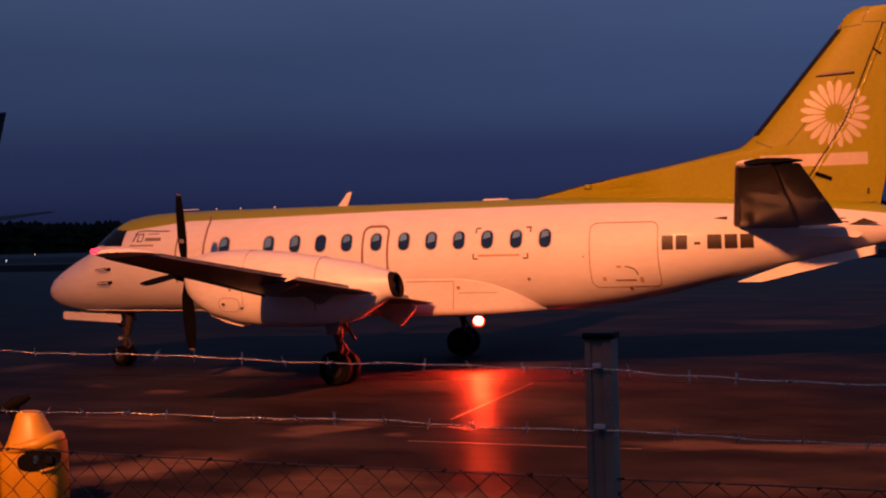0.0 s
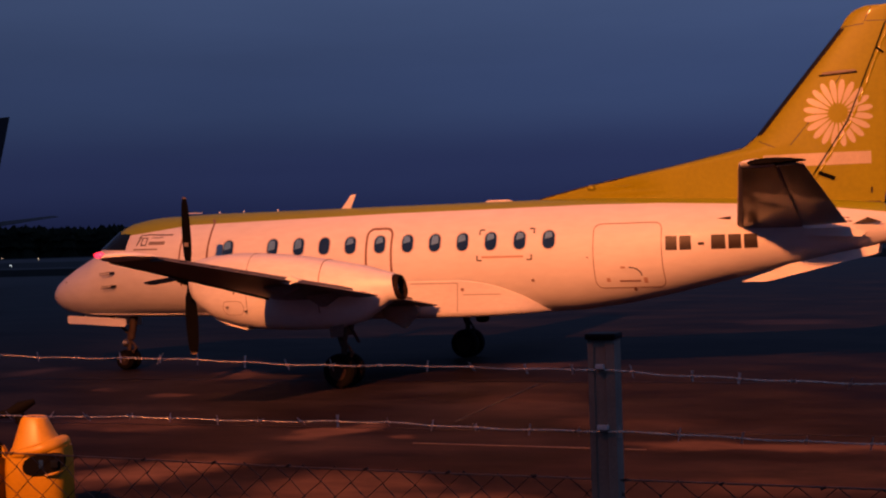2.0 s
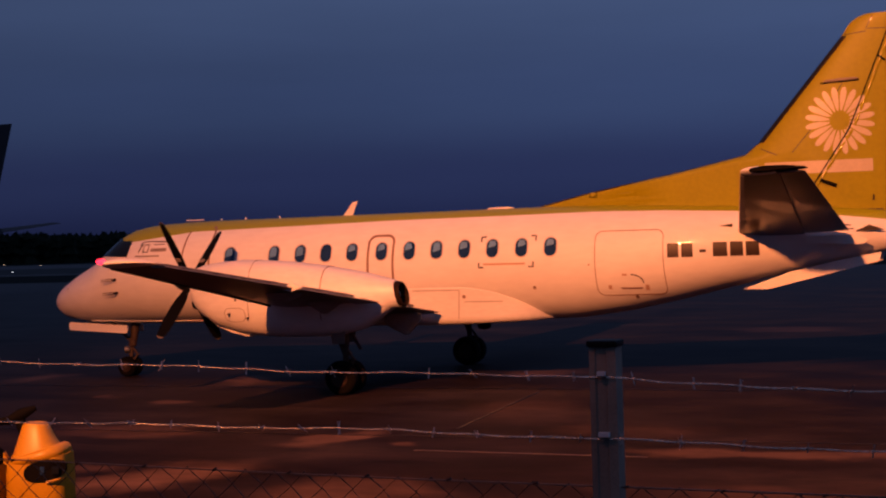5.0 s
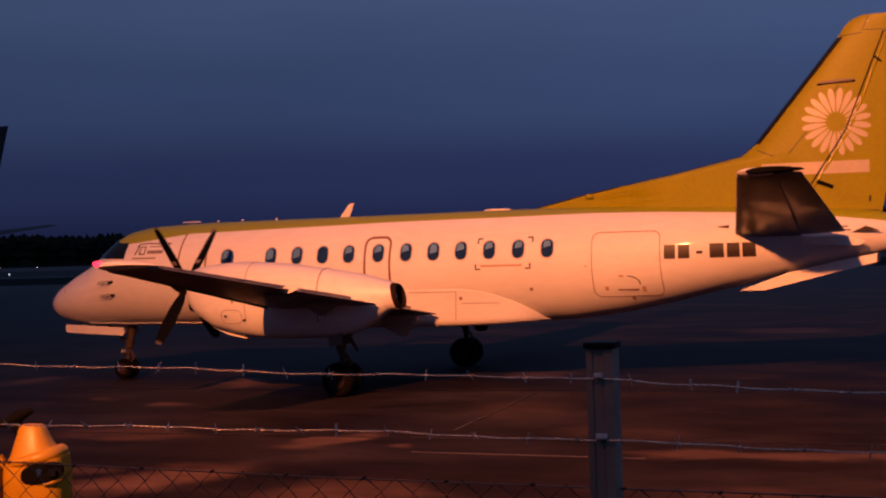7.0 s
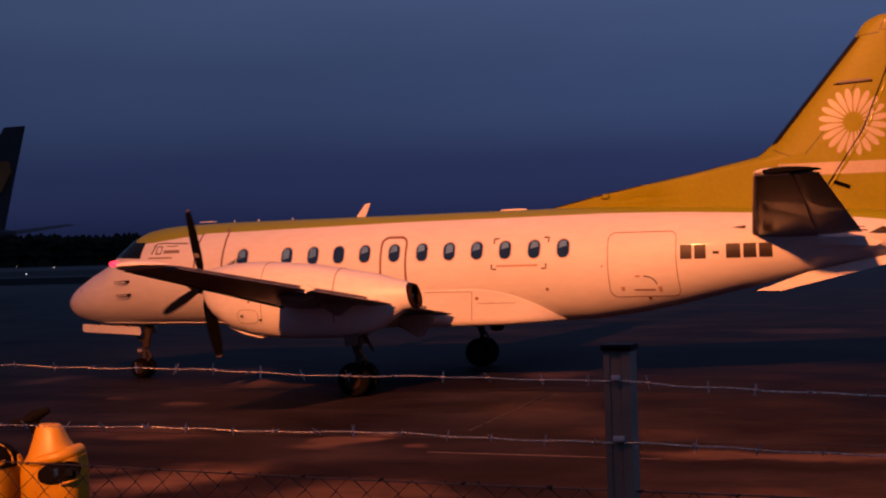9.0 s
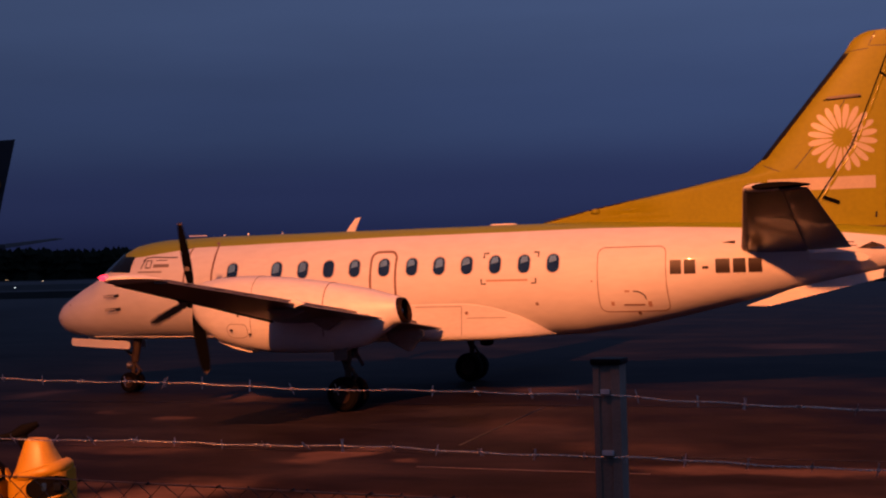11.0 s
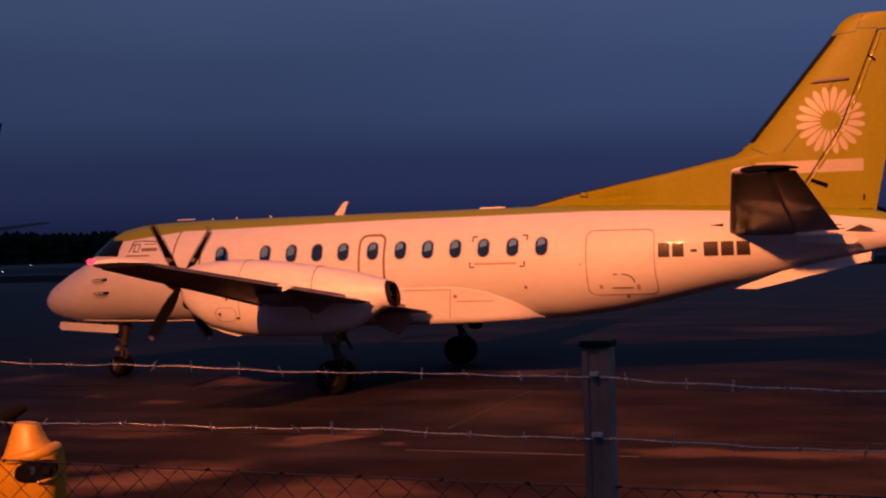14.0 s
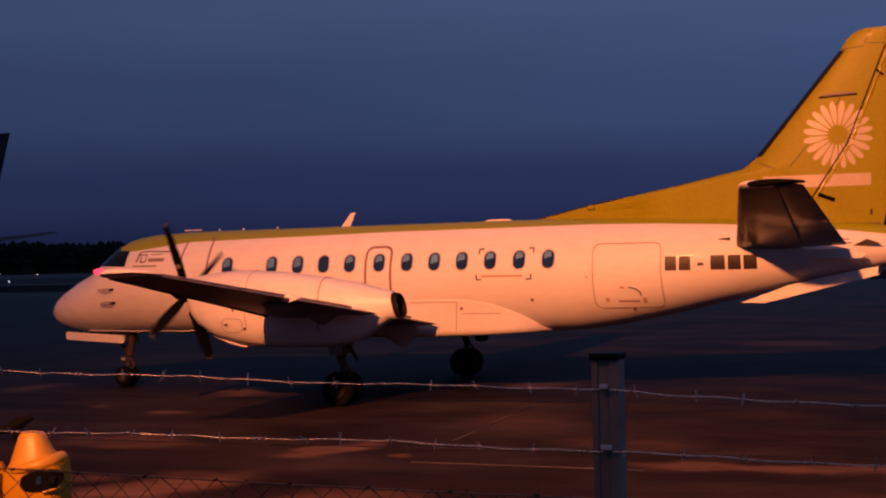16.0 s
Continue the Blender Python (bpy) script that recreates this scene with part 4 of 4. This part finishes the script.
for x, z, w, h in ((17.95, 3.80, 0.15, 0.075), (18.98, 6.14, 0.07, 0.04)):
    part("hinge_bracket", seam([(x - w, z + 0.06), (x + w, z - 0.06)], h, 0.03, place=fin_place), m_black, rudder)
nose = [fin_place(hinge(z) + 0.075, z, -0.030 + 0.006 * math.sin(z * 23) + 0.004 * math.sin(z * 57)) for z in np.arange(3.4, 6.62, 0.04)]
part("rudder_nose", tube(bmesh.new(), nose, 0.045, 12), m_limegloss, rudder, "glossy dented leading edge of the rudder")
part("rudder_base_seam", seam([(18.07, 3.28), (18.6, 3.275), (18.93, 3.27)], 0.022, 0.008, place=fin_place), m_mark, rudder)
part("tab_horn", seam([(18.77, 3.55), (18.76, 3.44)], 0.035, 0.02, place=fin_place), m_burnt, rudder)
for path in ([(17.28, 4.42), (17.9, 5.15), (18.25, 5.70)], [(16.66, 4.52), (16.98, 4.385)], [(18.84, 6.96), (18.71, 6.71), (19.10, 6.695)], [(18.30, 6.62), (18.71, 6.66)]):
    part("panel_seam", seam(path, 0.016, 0.005, place=fin_place), m_mark, fin)
part("fin_stripe", seam([(16.75, 4.12), (17.5, 4.12), (18.0, 4.12), (18.77, 4.12)], 0.235, 0.0045, place=fin_place), m_cream, fin, "faded white horizontal stripe")
# flower emblem: rounded white petals round an open centre
for k in range(20):
    a = radians(18 * k + 9)
    cx, cz = 18.185 + 0.415 * math.cos(a), 4.985 + 0.415 * math.sin(a)
    bm = bmesh.new()
    ring = []
    for q in range(14):
        b = 2 * math.pi * q / 14
        lx, lz = 0.235 * math.cos(b), 0.054 * math.sin(b) * (1 + 0.45 * math.cos(b))
        ring.append((cx + lx * math.cos(a) - lz * math.sin(a), cz + lx * math.sin(a) + lz * math.cos(a)))
    c = bm.verts.new(fin_place(cx, cz, 0.0075))
    vs = [bm.verts.new(fin_place(px, pz, 0.0075)) for px, pz in ring]
    low = [bm.verts.new(fin_place(px, pz, -0.002)) for px, pz in ring]
    for q in range(14):
        bm.faces.new((c, vs[q], vs[(q + 1) % 14])), bm.faces.new((vs[q], low[q], low[(q + 1) % 14], vs[(q + 1) % 14]))
    part("petal", bm, m_cream, fin)

# tailplane with elevators
def stab_at(y):
    u = (y - 0.6) / 4.02
    return 16.29 + 0.82 * u, 2.86 + 1.07 * u, 2.09 - 1.06 * u


for s in (-1, 1):
    secs = []
    for y in (0.3, 1.4, 2.5, 3.6, 4.5):
        le, z, ch = stab_at(y)
        secs.append([(min(p[0], le + 0.60 * ch), p[1], p[2]) for p in aerofoil((le, s * y, z), ch, 0.105, 14)])
    stab = part("tailplane", loft(secs), m_gloss, plane, "upswept tailplane with its underside shade put into dark paint")
    secs = []
    for y in (0.75, 1.8, 2.9, 4.0, 4.49):
        le, z, ch = stab_at(y)
        secs.append(aerofoil((le + 0.588 * ch, s * y, z - 0.012), 0.412 * ch, 0.10, 8))
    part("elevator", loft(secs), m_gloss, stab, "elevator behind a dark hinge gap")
    secs = []
    for i in range(5):
        u = i / 4
        le, z, ch = stab_at(4.5)
        k = math.sqrt(max(0.0, 1 - 0.97 * u * u))
        sec = aerofoil((le + 0.12 * (1 - k), s * (4.5 + 0.14 * u), z + 0.036 * u), ch * (0.55 + 0.45 * k), 0.105 * k + 0.02, 12)
        secs.append([(min(p[0], le + 0.56 * ch), p[1], p[2]) for p in sec])
    part("tailplane_tip", loft(secs), m_white, stab, "pale rounded tip")
    # the elevator's balance horn wraps round the tip
    secs = []
    for i in range(4):
        u = i / 3
        le, z, ch = stab_at(4.5)
        secs.append(aerofoil((le + (0.13 + 0.03 * u) * ch, s * (4.51 + 0.17 * u), z + 0.010 + 0.02 * u), ch * (0.92 - 0.05 * u), 0.125 - 0.04 * u, 10, -0.02))
    part("elevator_horn", loft(secs), m_black, stab, "dark balance horn at the elevator tip")
    secs = []
    for y in (0.65, 2.0, 3.3, 4.45):
        le, z, ch = stab_at(y)
        secs.append([(min(p[0], le + 0.055 * ch), p[1], p[2]) for p in aerofoil((le - 0.008, s * y, z), ch, 0.118, 14)])
    part("deicing_boot", loft(secs), m_line, stab)
    # the fairing at the root
    part("root_fairing", plate(bmesh.new(), [(17.55, 2.66), (18.62, 2.62), (18.72, 2.70), (18.4, 2.80), (17.6, 2.80)], 0.06, "y", s * 0.66), m_white, stab)
    # thin pale strip drawn for light caught on the elevator's edge, fading inboard
    line = []
    for y in (1.4, 2.5, 3.5, 4.45):
        le, z, ch = stab_at(y)
        line.append((le + 0.60 * ch, s * y, z - 0.036 * ch))
    part("hinge_gap", tube(bmesh.new(), line, [0.006, 0.010, 0.014, 0.018], 6), m_line, stab, "pale strip for the light caught along the elevator hinge")
    for y in (0.9, 1.15):
        le, z, ch = stab_at(y)
        part("static_wick", tube(bmesh.new(), [(le + 0.99 * ch, s * y, z - 0.02), (le + 1.06 * ch, s * y, z - 0.03)], 0.010, 5), m_black, stab)
    part("vane", plate(bmesh.new(), [(18.45, 2.86), (18.72, 2.98), (18.98, 2.88)], 0.03, "y", s * 0.50), m_burnt, plane)
    # ventral strake
    bm = bmesh.new()
    outline = [(16.30, 1.80), (16.77, 1.79), (18.87, 2.29), (18.90, 2.46), (18.09, 2.31), (17.24, 2.13)]
    rows = [[bm.verts.new((x, s * (0.34 + 0.16 * i) * (1 if x < 18 else 0.8), z + 0.0)) for x, z in outline] for i in (0, 0.25)]
    bm.faces.new(rows[0]), bm.faces.new(rows[1])
    for i in range(len(outline)):
        j = (i + 1) % len(outline)
        bm.faces.new((rows[0][i], rows[0][j], rows[1][j], rows[1][i]))
    part("ventral_strake", bm, m_white, plane, "white sloping ventral strake")
part("vortex_plate", plate(bmesh.new(), [(15.94, 3.045), (16.20, 3.075), (16.20, 3.015)], 0.05, "y", -0.79), m_burnt, plane)


# flashing beacons: a lamp deep in a swivelling cup that lies against its seat between flashes
def beacon(x, z, up, k, paint):
    w = 1 if up else -1
    prof = [(0, 0.10 * k), (0.01 * w, 0.165 * k), (0.03 * w, 0.165 * k), (0.036 * w, 0.02)]
    part("beacon_base", lathe(prof, (x, 0, z), "z", 20), paint, plane, "low round beacon base")
    cup = part("beacon_cup", lathe([(-0.050 * k, 0.150 * k), (0.0, 0.152 * k), (0.05 * k, 0.12 * k), (0.07 * k, 0.03 * k), (0.072 * k, 0.0005), (0.014 * k, 0.0005), (0.010 * k, 0.125 * k), (-0.05 * k, 0.140 * k)], (0, 0, 0), "y", 24, False), paint, plane, "small swivelling beacon cup")
    part("beacon_lamp", lathe([(0.008 * k, 0.072 * k), (0.0, 0.07 * k), (-0.012 * k, 0.045 * k), (-0.016 * k, 0.01)], (0, 0, 0), "y", 20), m_flash, cup, "red flash lamp")
    # added ring; its own glow makes the red halo round the flash
    part("beacon_lens", lathe([(0.009 * k, 0.074 * k), (-0.002 * k, 0.074 * k), (-0.006 * k, 0.100 * k), (-0.002 * k, 0.122 * k), (0.009 * k, 0.122 * k)], (0, 0, 0), "y", 24, False), m_halo_lens, cup, "red lens ring whose glow stands in for the flash's halo")
    cup.matrix_basis = Matrix.Translation((x, 0, z + w * (0.031 + 0.050 * k)))
    return cup


beacon_belly, beacon_top = beacon(10.76, 1.17, False, 0.95, m_black), beacon(13.22, 3.715, True, 0.58, m_lime)

# ---------------------------------------------------------------- the far jet, only its tail in view
jet = new("jet_airliner")
tagged(jet, "grey-blue jet airliner standing far off on the apron", "airplane")


def far_jet():
    rings = []
    for u, r, z in ((-40, 0.1, 3.3), (-39, 0.9, 3.4), (-36, 1.8, 3.6), (-12, 1.9, 3.7), (-6, 1.6, 3.75), (-3, 1.1, 4.1), (-0.8, 0.55, 4.45), (0.9, 0.2, 4.6)):
        rings.append([(u, r * math.sin(a), z + r * math.cos(a)) for a in (2 * math.pi * k / 28 for k in range(28))])
    part("fuselage", loft(rings), m_jet, jet, "grey-blue fuselage")
    secs = []
    for z, le, te in ((4.7, -6.2, -0.05), (8.0, -3.4, 0.95), (11.0, -0.9, 1.93), (12.25, 0.2, 2.33)):
        secs.append([(le + q[0], q[2], z) for q in aerofoil((0, 0, 0), te - le, 0.09, 9)])
    fin_ = part("tail_fin", loft(secs), m_jet, jet, "swept tail fin with a faded orange emblem")
    bm = bmesh.new()
    for s in (-1, 1):
        outline = ((-3.2, 7.6), (0.0, 7.6), (0.9, 9.0), (0.7, 9.8), (-1.4, 9.8), (-2.3, 8.7))
        vs = [bm.verts.new((x, s * 0.24, z)) for x, z in outline]
        low = [bm.verts.new((x, s * 0.05, z)) for x, z in outline]
        bm.faces.new(vs)
        for i in range(6):
            bm.faces.new((vs[i], low[i], low[(i + 1) % 6], vs[(i + 1) % 6]))
    part("emblem", bm, m_jetmark, fin_)
    for s in (-1, 1):
        secs = [aerofoil((-4.0 + 0.55 * (y - 0.6), s * y, 4.45 + 0.125 * (y - 0.6)), 3.5 - 0.36 * (y - 0.6), 0.09, 9) for y in (0.3, 2.5, 4.5, 6.5)]
        part("tailplane", loft(secs), m_jet, jet, "swept tailplane")
        secs = [aerofoil((-29.5 + 0.52 * (y - 1.5), s * y, 2.6 + 0.06 * (y - 1.5)), 6.2 - 0.34 * (y - 1.5), 0.11, 9) for y in (1.5, 5, 9, 12.5)]
        part("wing", loft(secs), m_jet, jet, "swept wing")
        leg = part("main_gear_leg", tube(bmesh.new(), [(-25.2, s * 2.6, 2.6), (-25.2, s * 2.6, 0.5)], 0.14, 10), m_gear, jet)
        for q in (-0.4, 0.4):
            part("wheel", lathe([(-0.16, 0.3), (-0.14, 0.46), (0, 0.5), (0.14, 0.46), (0.16, 0.3)], (-25.2, s * 2.6 + q, 0.5), "y", 18), m_tyre, leg)
    leg = part("nose_gear_leg", tube(bmesh.new(), [(-36.4, 0, 2.0), (-36.4, 0, 0.36)], 0.10, 10), m_gear, jet)
    for q in (-0.25, 0.25):
        part("wheel", lathe([(-0.11, 0.2), (-0.1, 0.33), (0, 0.36), (0.1, 0.33), (0.11, 0.2)], (-36.4, q, 0.36), "y", 18), m_tyre, leg)


far_jet()
jet.matrix_basis = pose(-48.6, 58.2, 0, 0, 0, -7)

# ---------------------------------------------------------------- yellow hooded carts beside the apron
def hooded_cart(dark_lid):
    """A squat cart with a sloping hood over a dark opening, or with a dark domed lid."""
    cart = new("equipment_cart")
    def ring(z, rx, ry, dx=0.0, p=0.62, tilt=0.0):
        out = []
        for k in range(36):
            a = 2 * math.pi * k / 36
            c, s = math.cos(a), math.sin(a)
            x = rx * math.copysign(abs(c) ** p, c)
            out.append((dx + x, ry * math.copysign(abs(s) ** p, s), z + tilt * x))
        return out
    part("body", loft([ring(0.10, 0.315, 0.30), ring(0.14, 0.335, 0.32), ring(0.42, 0.335, 0.32), ring(0.58, 0.325, 0.31, tilt=0.12)]), m_yellow, cart, "yellow painted body")
    if dark_lid:
        part("lid", loft([ring(0.54, 0.335, 0.32, tilt=-0.05), ring(0.66, 0.33, 0.315, p=0.8, tilt=-0.06), ring(0.74, 0.27, 0.26, p=0.9, tilt=-0.05), ring(0.785, 0.15, 0.15, p=1), ring(0.79, 0.05, 0.05, p=1)]), m_black, cart, "black domed lid")
        strap = [(0.335 * math.cos(a), -0.02, 0.56 + 0.24 * math.sin(a)) for a in (math.pi * k / 14 for k in range(15))]
        part("strap", tube(bmesh.new(), strap, 0.016, 8), m_yellow, cart, "yellow strap over the lid")
    else:
        part("hood", loft([ring(0.54, 0.305, 0.30, tilt=0.12), ring(0.60, 0.285, 0.29, -0.012, 0.7, 0.12), ring(0.66, 0.242, 0.25, -0.022, 0.75, 0.10), ring(0.75, 0.198, 0.205, -0.032, 0.72, 0.06),
                           ring(0.84, 0.163, 0.165, -0.036, 0.7, 0.02), ring(0.92, 0.132, 0.135, -0.038, 0.7, -0.04), ring(0.95, 0.108, 0.112, -0.038, 0.8, -0.06), ring(0.955, 0.06, 0.06, -0.035, 0.9)]), m_yellow, cart, "yellow sloping hood")
        part("hood_lug", loft([[(-0.30 - 0.035 * u, y, z + 0.03 * u) for y, z in ((-0.20, 0.52), (-0.12, 0.52), (-0.12, 0.60 + 0.03 * u), (-0.20, 0.60 + 0.03 * u))] for u in (0, 1)]), m_yellow, cart)
        rim = ring(0.600, 0.246, 0.285, -0.012, 0.66, 0.20)
        front = [q for q in rim if q[1] < 0.18]
        front.sort(key=lambda q: math.atan2(q[0], -q[1]))
        part("brim", tube(bmesh.new(), front, [0.038 + 0.044 * max(0.0, min(1.0, (q[0] + 0.3) / 0.6)) for q in front], 12), m_yellow, cart, "rolled brim over the opening")
        # dark opening on the side that faces the fence; added glass blocks stand for its reflections
        bm = bmesh.new()
        out = []
        for k in range(32):
            a = 2 * math.pi * k / 32
            x = 0.145 + 0.215 * math.copysign(abs(math.cos(a)) ** 0.8, math.cos(a))
            out.append((x, 0.452 + 0.108 * math.copysign(abs(math.sin(a)) ** 0.75, math.sin(a)) + 0.13 * x))
        one = [bm.verts.new((x, -0.322 * (1 - min(1, max(0, (x - 0.12) / 0.32)) ** 3 * 0.55) - 0.012, z)) for x, z in out]
        two = [bm.verts.new((v.co.x, v.co.y + 0.06, v.co.z)) for v in one]
        c = bm.verts.new((0.14, -0.334, 0.468))
        for i in range(32):
            j = (i + 1) % 32
            bm.faces.new((c, one[i], one[j])), bm.faces.new((one[i], two[i], two[j], one[j]))
        mouth = part("grille_opening", bm, m_black, cart, "black oblong opening under the brim")
        for x, w, mat in ((0.13, 0.026, m_glass), (0.27, 0.040, m_cockpit)):
            part("lamp", box(bmesh.new(), (x - w, -0.338, 0.432), (x + w, -0.318, 0.520), 0.012), mat, mouth, "upright glass block added for the reflection in the opening")
        part("lower_lip", tube(bmesh.new(), [(0.17, -0.325, 0.350), (0.26, -0.305, 0.372), (0.325, -0.24, 0.395)], 0.018, 8), m_yellow, cart)
        part("handle_post", tube(bmesh.new(), [(-0.14, 0, 0.80), (-0.20, 0.02, 0.90), (-0.22, 0.02, 0.98)], 0.055, 10), m_black, cart)
        part("handle_grip", tube(bmesh.new(), [(-0.46, -0.05, 0.965), (-0.32, -0.02, 0.98), (-0.20, 0.02, 1.04), (-0.06, 0.08, 1.10)], [0.035, 0.05, 0.07, 0.03], 10), m_black, cart, "black crank handle over the hood")
    for x in (-0.22, 0.22):
        for y in (-0.22, 0.22):
            part("caster", lathe([(-0.025, 0.05), (-0.02, 0.068), (0.02, 0.068), (0.025, 0.05)], (x, y, 0.068), "y", 14), m_tyre, cart)
            part("fork", box(bmesh.new(), (x - 0.03, y - 0.04, 0.09), (x + 0.03, y + 0.04, 0.16), 0.006), m_black, cart)
    # the tall skirt lifts all that stands above the wheels
    for ob in cart.children_recursive:
        if ob.name.split(".")[0] not in ("caster", "fork"):
            for v in ob.data.vertices:
                v.co.z += 0.14 if v.co.z > 0.2 else 0.0
    return cart


cart = hooded_cart(False)
cart.matrix_basis = pose(11.72, -16.30, 0, 0, 0, 18)
tagged(cart, "yellow hooded ground equipment cart with a black opening and handle", "cart", "hooded carts")
cart_two = hooded_cart(True)
cart_two.matrix_basis = pose(11.06, -16.62, 0, 0, 0, 10)
tagged(cart_two, "yellow ground equipment cart with a black domed lid", "cart", "hooded carts")

# ---------------------------------------------------------------- the fence in front
def fence_point(x, z):
    return Vector((x, -26.197 - 0.055 * (x - 20.857), z))


fence = new("chain_link_fence")
fence.matrix_basis = Matrix.Translation((20.857, -26.197, 0))
tagged(fence, "galvanised chain-link fence topped with two strands of barbed wire", "fence")
OFF = Vector((20.857, -26.197, 0))


def post_at(x):
    p = fence_point(x, 0) - OFF
    bm = bmesh.new()
    # a folded channel: front web with two lipped flanges
    prof = [(-0.033, -0.024), (-0.019, -0.026), (-0.017, -0.020), (0.008, -0.020), (0.010, -0.026), (0.031, -0.024), (0.033, 0.024), (-0.033, 0.024)]
    rows = [[bm.verts.new((p.x + a, p.y + b, z)) for a, b in prof] for z in (-0.05, 2.645)]
    bm.faces.new(rows[0]), bm.faces.new(rows[1])
    for i in range(len(prof)):
        j = (i + 1) % len(prof)
        bm.faces.new((rows[0][i], rows[0][j], rows[1][j], rows[1][i]))
    post = part("post", bm, m_galv, fence, "grey folded steel fence post")
    part("post_cap", box(bmesh.new(), (p.x - 0.037, p.y - 0.034, 2.638), (p.x + 0.037, p.y + 0.032, 2.653), 0.005), m_cap, post, "dark flat cap")
    for z, w in ((2.575, 0.020), (2.434, 0.026)):
        part("wire_clip", box(bmesh.new(), (p.x - 0.012, p.y - 0.040, z - 0.004), (p.x - 0.012 + w, p.y - 0.026, z + 0.007), 0.002), m_plastic, post, "pale wire clip")
    return post


for x in (20.857, 17.857, 23.857):
    post_at(x)


def strand(line, seed, phase):
    """Two wires twisted round each other, sagging between posts, with four-pointed barbs."""
    rng = random.Random(seed)
    bm = bmesh.new()
    xs = np.arange(17.9, 23.8, 0.005)
    def at(x):
        z = float(np.interp(x, *line))
        return fence_point(x, z + 0.0022 * math.sin(x * 9 + phase) + 0.0012 * math.sin(x * 31)) - OFF + Vector((0, -0.030, 0))
    for turn in (0, math.pi):
        tube(bm, [at(x) + 0.0013 * Vector((0, math.cos(x * 165 + turn), math.sin(x * 165 + turn))) for x in xs], 0.0009, 5)
    wire = part("barbed_wire", bm, m_wire, fence, "twisted galvanised barbed wire")
    x = 17.95 + phase * 0.05
    while x < 23.7:
        p = at(x)
        b = bmesh.new()
        for k in range(2):
            a = rng.uniform(0, math.pi)
            d = Vector((rng.uniform(-0.4, 0.4), math.cos(a) * 0.6, math.sin(a))).normalized() * rng.uniform(0.011, 0.017)
            tube(b, [p - d, p + d * 1.1], 0.0011, 4)
        tube(b, [p + Vector((-0.005, 0, 0)), p + Vector((0.005, 0, 0))], 0.0025, 6)
        part("barb", b, m_barb, wire)
        x += rng.uniform(0.10, 0.15)
    return wire


strand(([17.857, 19.05, 19.5, 20.15, 20.5, 20.857, 21.0, 21.2, 21.5, 22.4, 23.857], [2.597, 2.592, 2.588, 2.574, 2.571, 2.571, 2.557, 2.550, 2.546, 2.545, 2.570]), 3, 0.3)
strand(([17.857, 19.05, 19.75, 20.3, 20.857, 21.1, 21.5, 22.4, 23.857], [2.424, 2.424, 2.429, 2.431, 2.424, 2.422, 2.415, 2.412, 2.424]), 5, 1.7)


def netting():
    """Diamond netting: zigzag wires that hook into their neighbours, and the straining wire along its top."""
    bm = bmesh.new()
    step, drop, top = 0.0225, 0.0395, 2.300
    for i in range(int(5.9 / (2 * step)) + 1):
        x0 = 17.9 + i * 2 * step
        pts = []
        for k in range(13):
            bend = 0.002 * math.sin(i * 2.3 + k)
            pts.append(fence_point(x0 + (step if (k + i) % 2 else -step) * 1.04, top + 0.014 - k * drop + bend) - OFF + Vector((0, 0.004 if k % 2 else -0.004, 0)))
        tube(bm, pts, 0.0017, 5)
    ob = part("netting", bm, m_mesh, fence, "weathered diamond wire netting")
    tagged(ob, kind="stuff")
    for s in range(1, 5):
        lower = shared("netting", ob, fence, Matrix.Translation((0, 0, -s * 12 * drop)))
        tagged(lower, "weathered diamond wire netting", kind="stuff")
    bm = bmesh.new()
    xs = np.arange(17.9, 23.85, 0.05)
    tube(bm, [fence_point(x, 2.311 + 0.003 * math.sin(x * 2.1)) - OFF + Vector((0, -0.006, 0)) for x in xs], 0.0022, 6)
    part("straining_wire", bm, m_strain, fence, "straining wire along the netting's top")
    for i in range(26):
        p = fence_point(17.95 + i * 0.227, 2.311) - OFF
        part("wire_tie", tube(bmesh.new(), [p + Vector((-0.006, -0.006, -0.002)), p + Vector((0.006, -0.007, 0.003))], 0.0032, 6), m_mesh, fence)


netting()


# ---------------------------------------------------------------- movement
def prop_angle(t):
    """Degrees through which the port propeller has turned, from its first blade upright."""
    if t < 2.0:
        return -6.8 + 3.5 * (t / 2) ** 3
    v, turned = (t - 9.0) / 7.0, 0.0
    for c in (-103.444, -96.027, 296.205, 238.214, -348.537, 400.456, 1492.631, 784.912):
        turned = turned * v + c
    return turned + 5.8


def swivel(cup, flashes, facing, rest, out):
    """Swings a beacon's lamp out to the apron at each flash and back against its seat."""
    at = cup.matrix_basis.translation.copy()
    mid = (facing + rest) / 2
    rows = [(0.0, rest, 0)] if flashes[0] > 0.05 else []
    for f in flashes:
        if f > 0.05:
            rows += [(f - 0.0667, rest, 0), (f - 0.0334, mid, out)]
        rows += [(f, facing, out), (f + 0.0334, mid, out), (f + 0.0667, rest, 0)]
    rows.append((16.0, rest, 0))
    walk(cup, [(t, Matrix.Translation(at + Vector((0, 0, o))) @ pose(0, 0, 0, a, 0, 20)) for t, a, o in rows])


def motions():
    at = prop_port.matrix_basis.translation.copy()
    walk(prop_port, [(i / 10, Matrix.Translation(at) @ pose(0, 0, 0, -prop_angle(i / 10), 0, 0)) for i in range(161)])
    swivel(beacon_belly, (0.0, 14.1), 28, -90, -0.06)
    swivel(beacon_top, (1.3, 7.5, 13.7), 8, 90, 0.05)


motions()
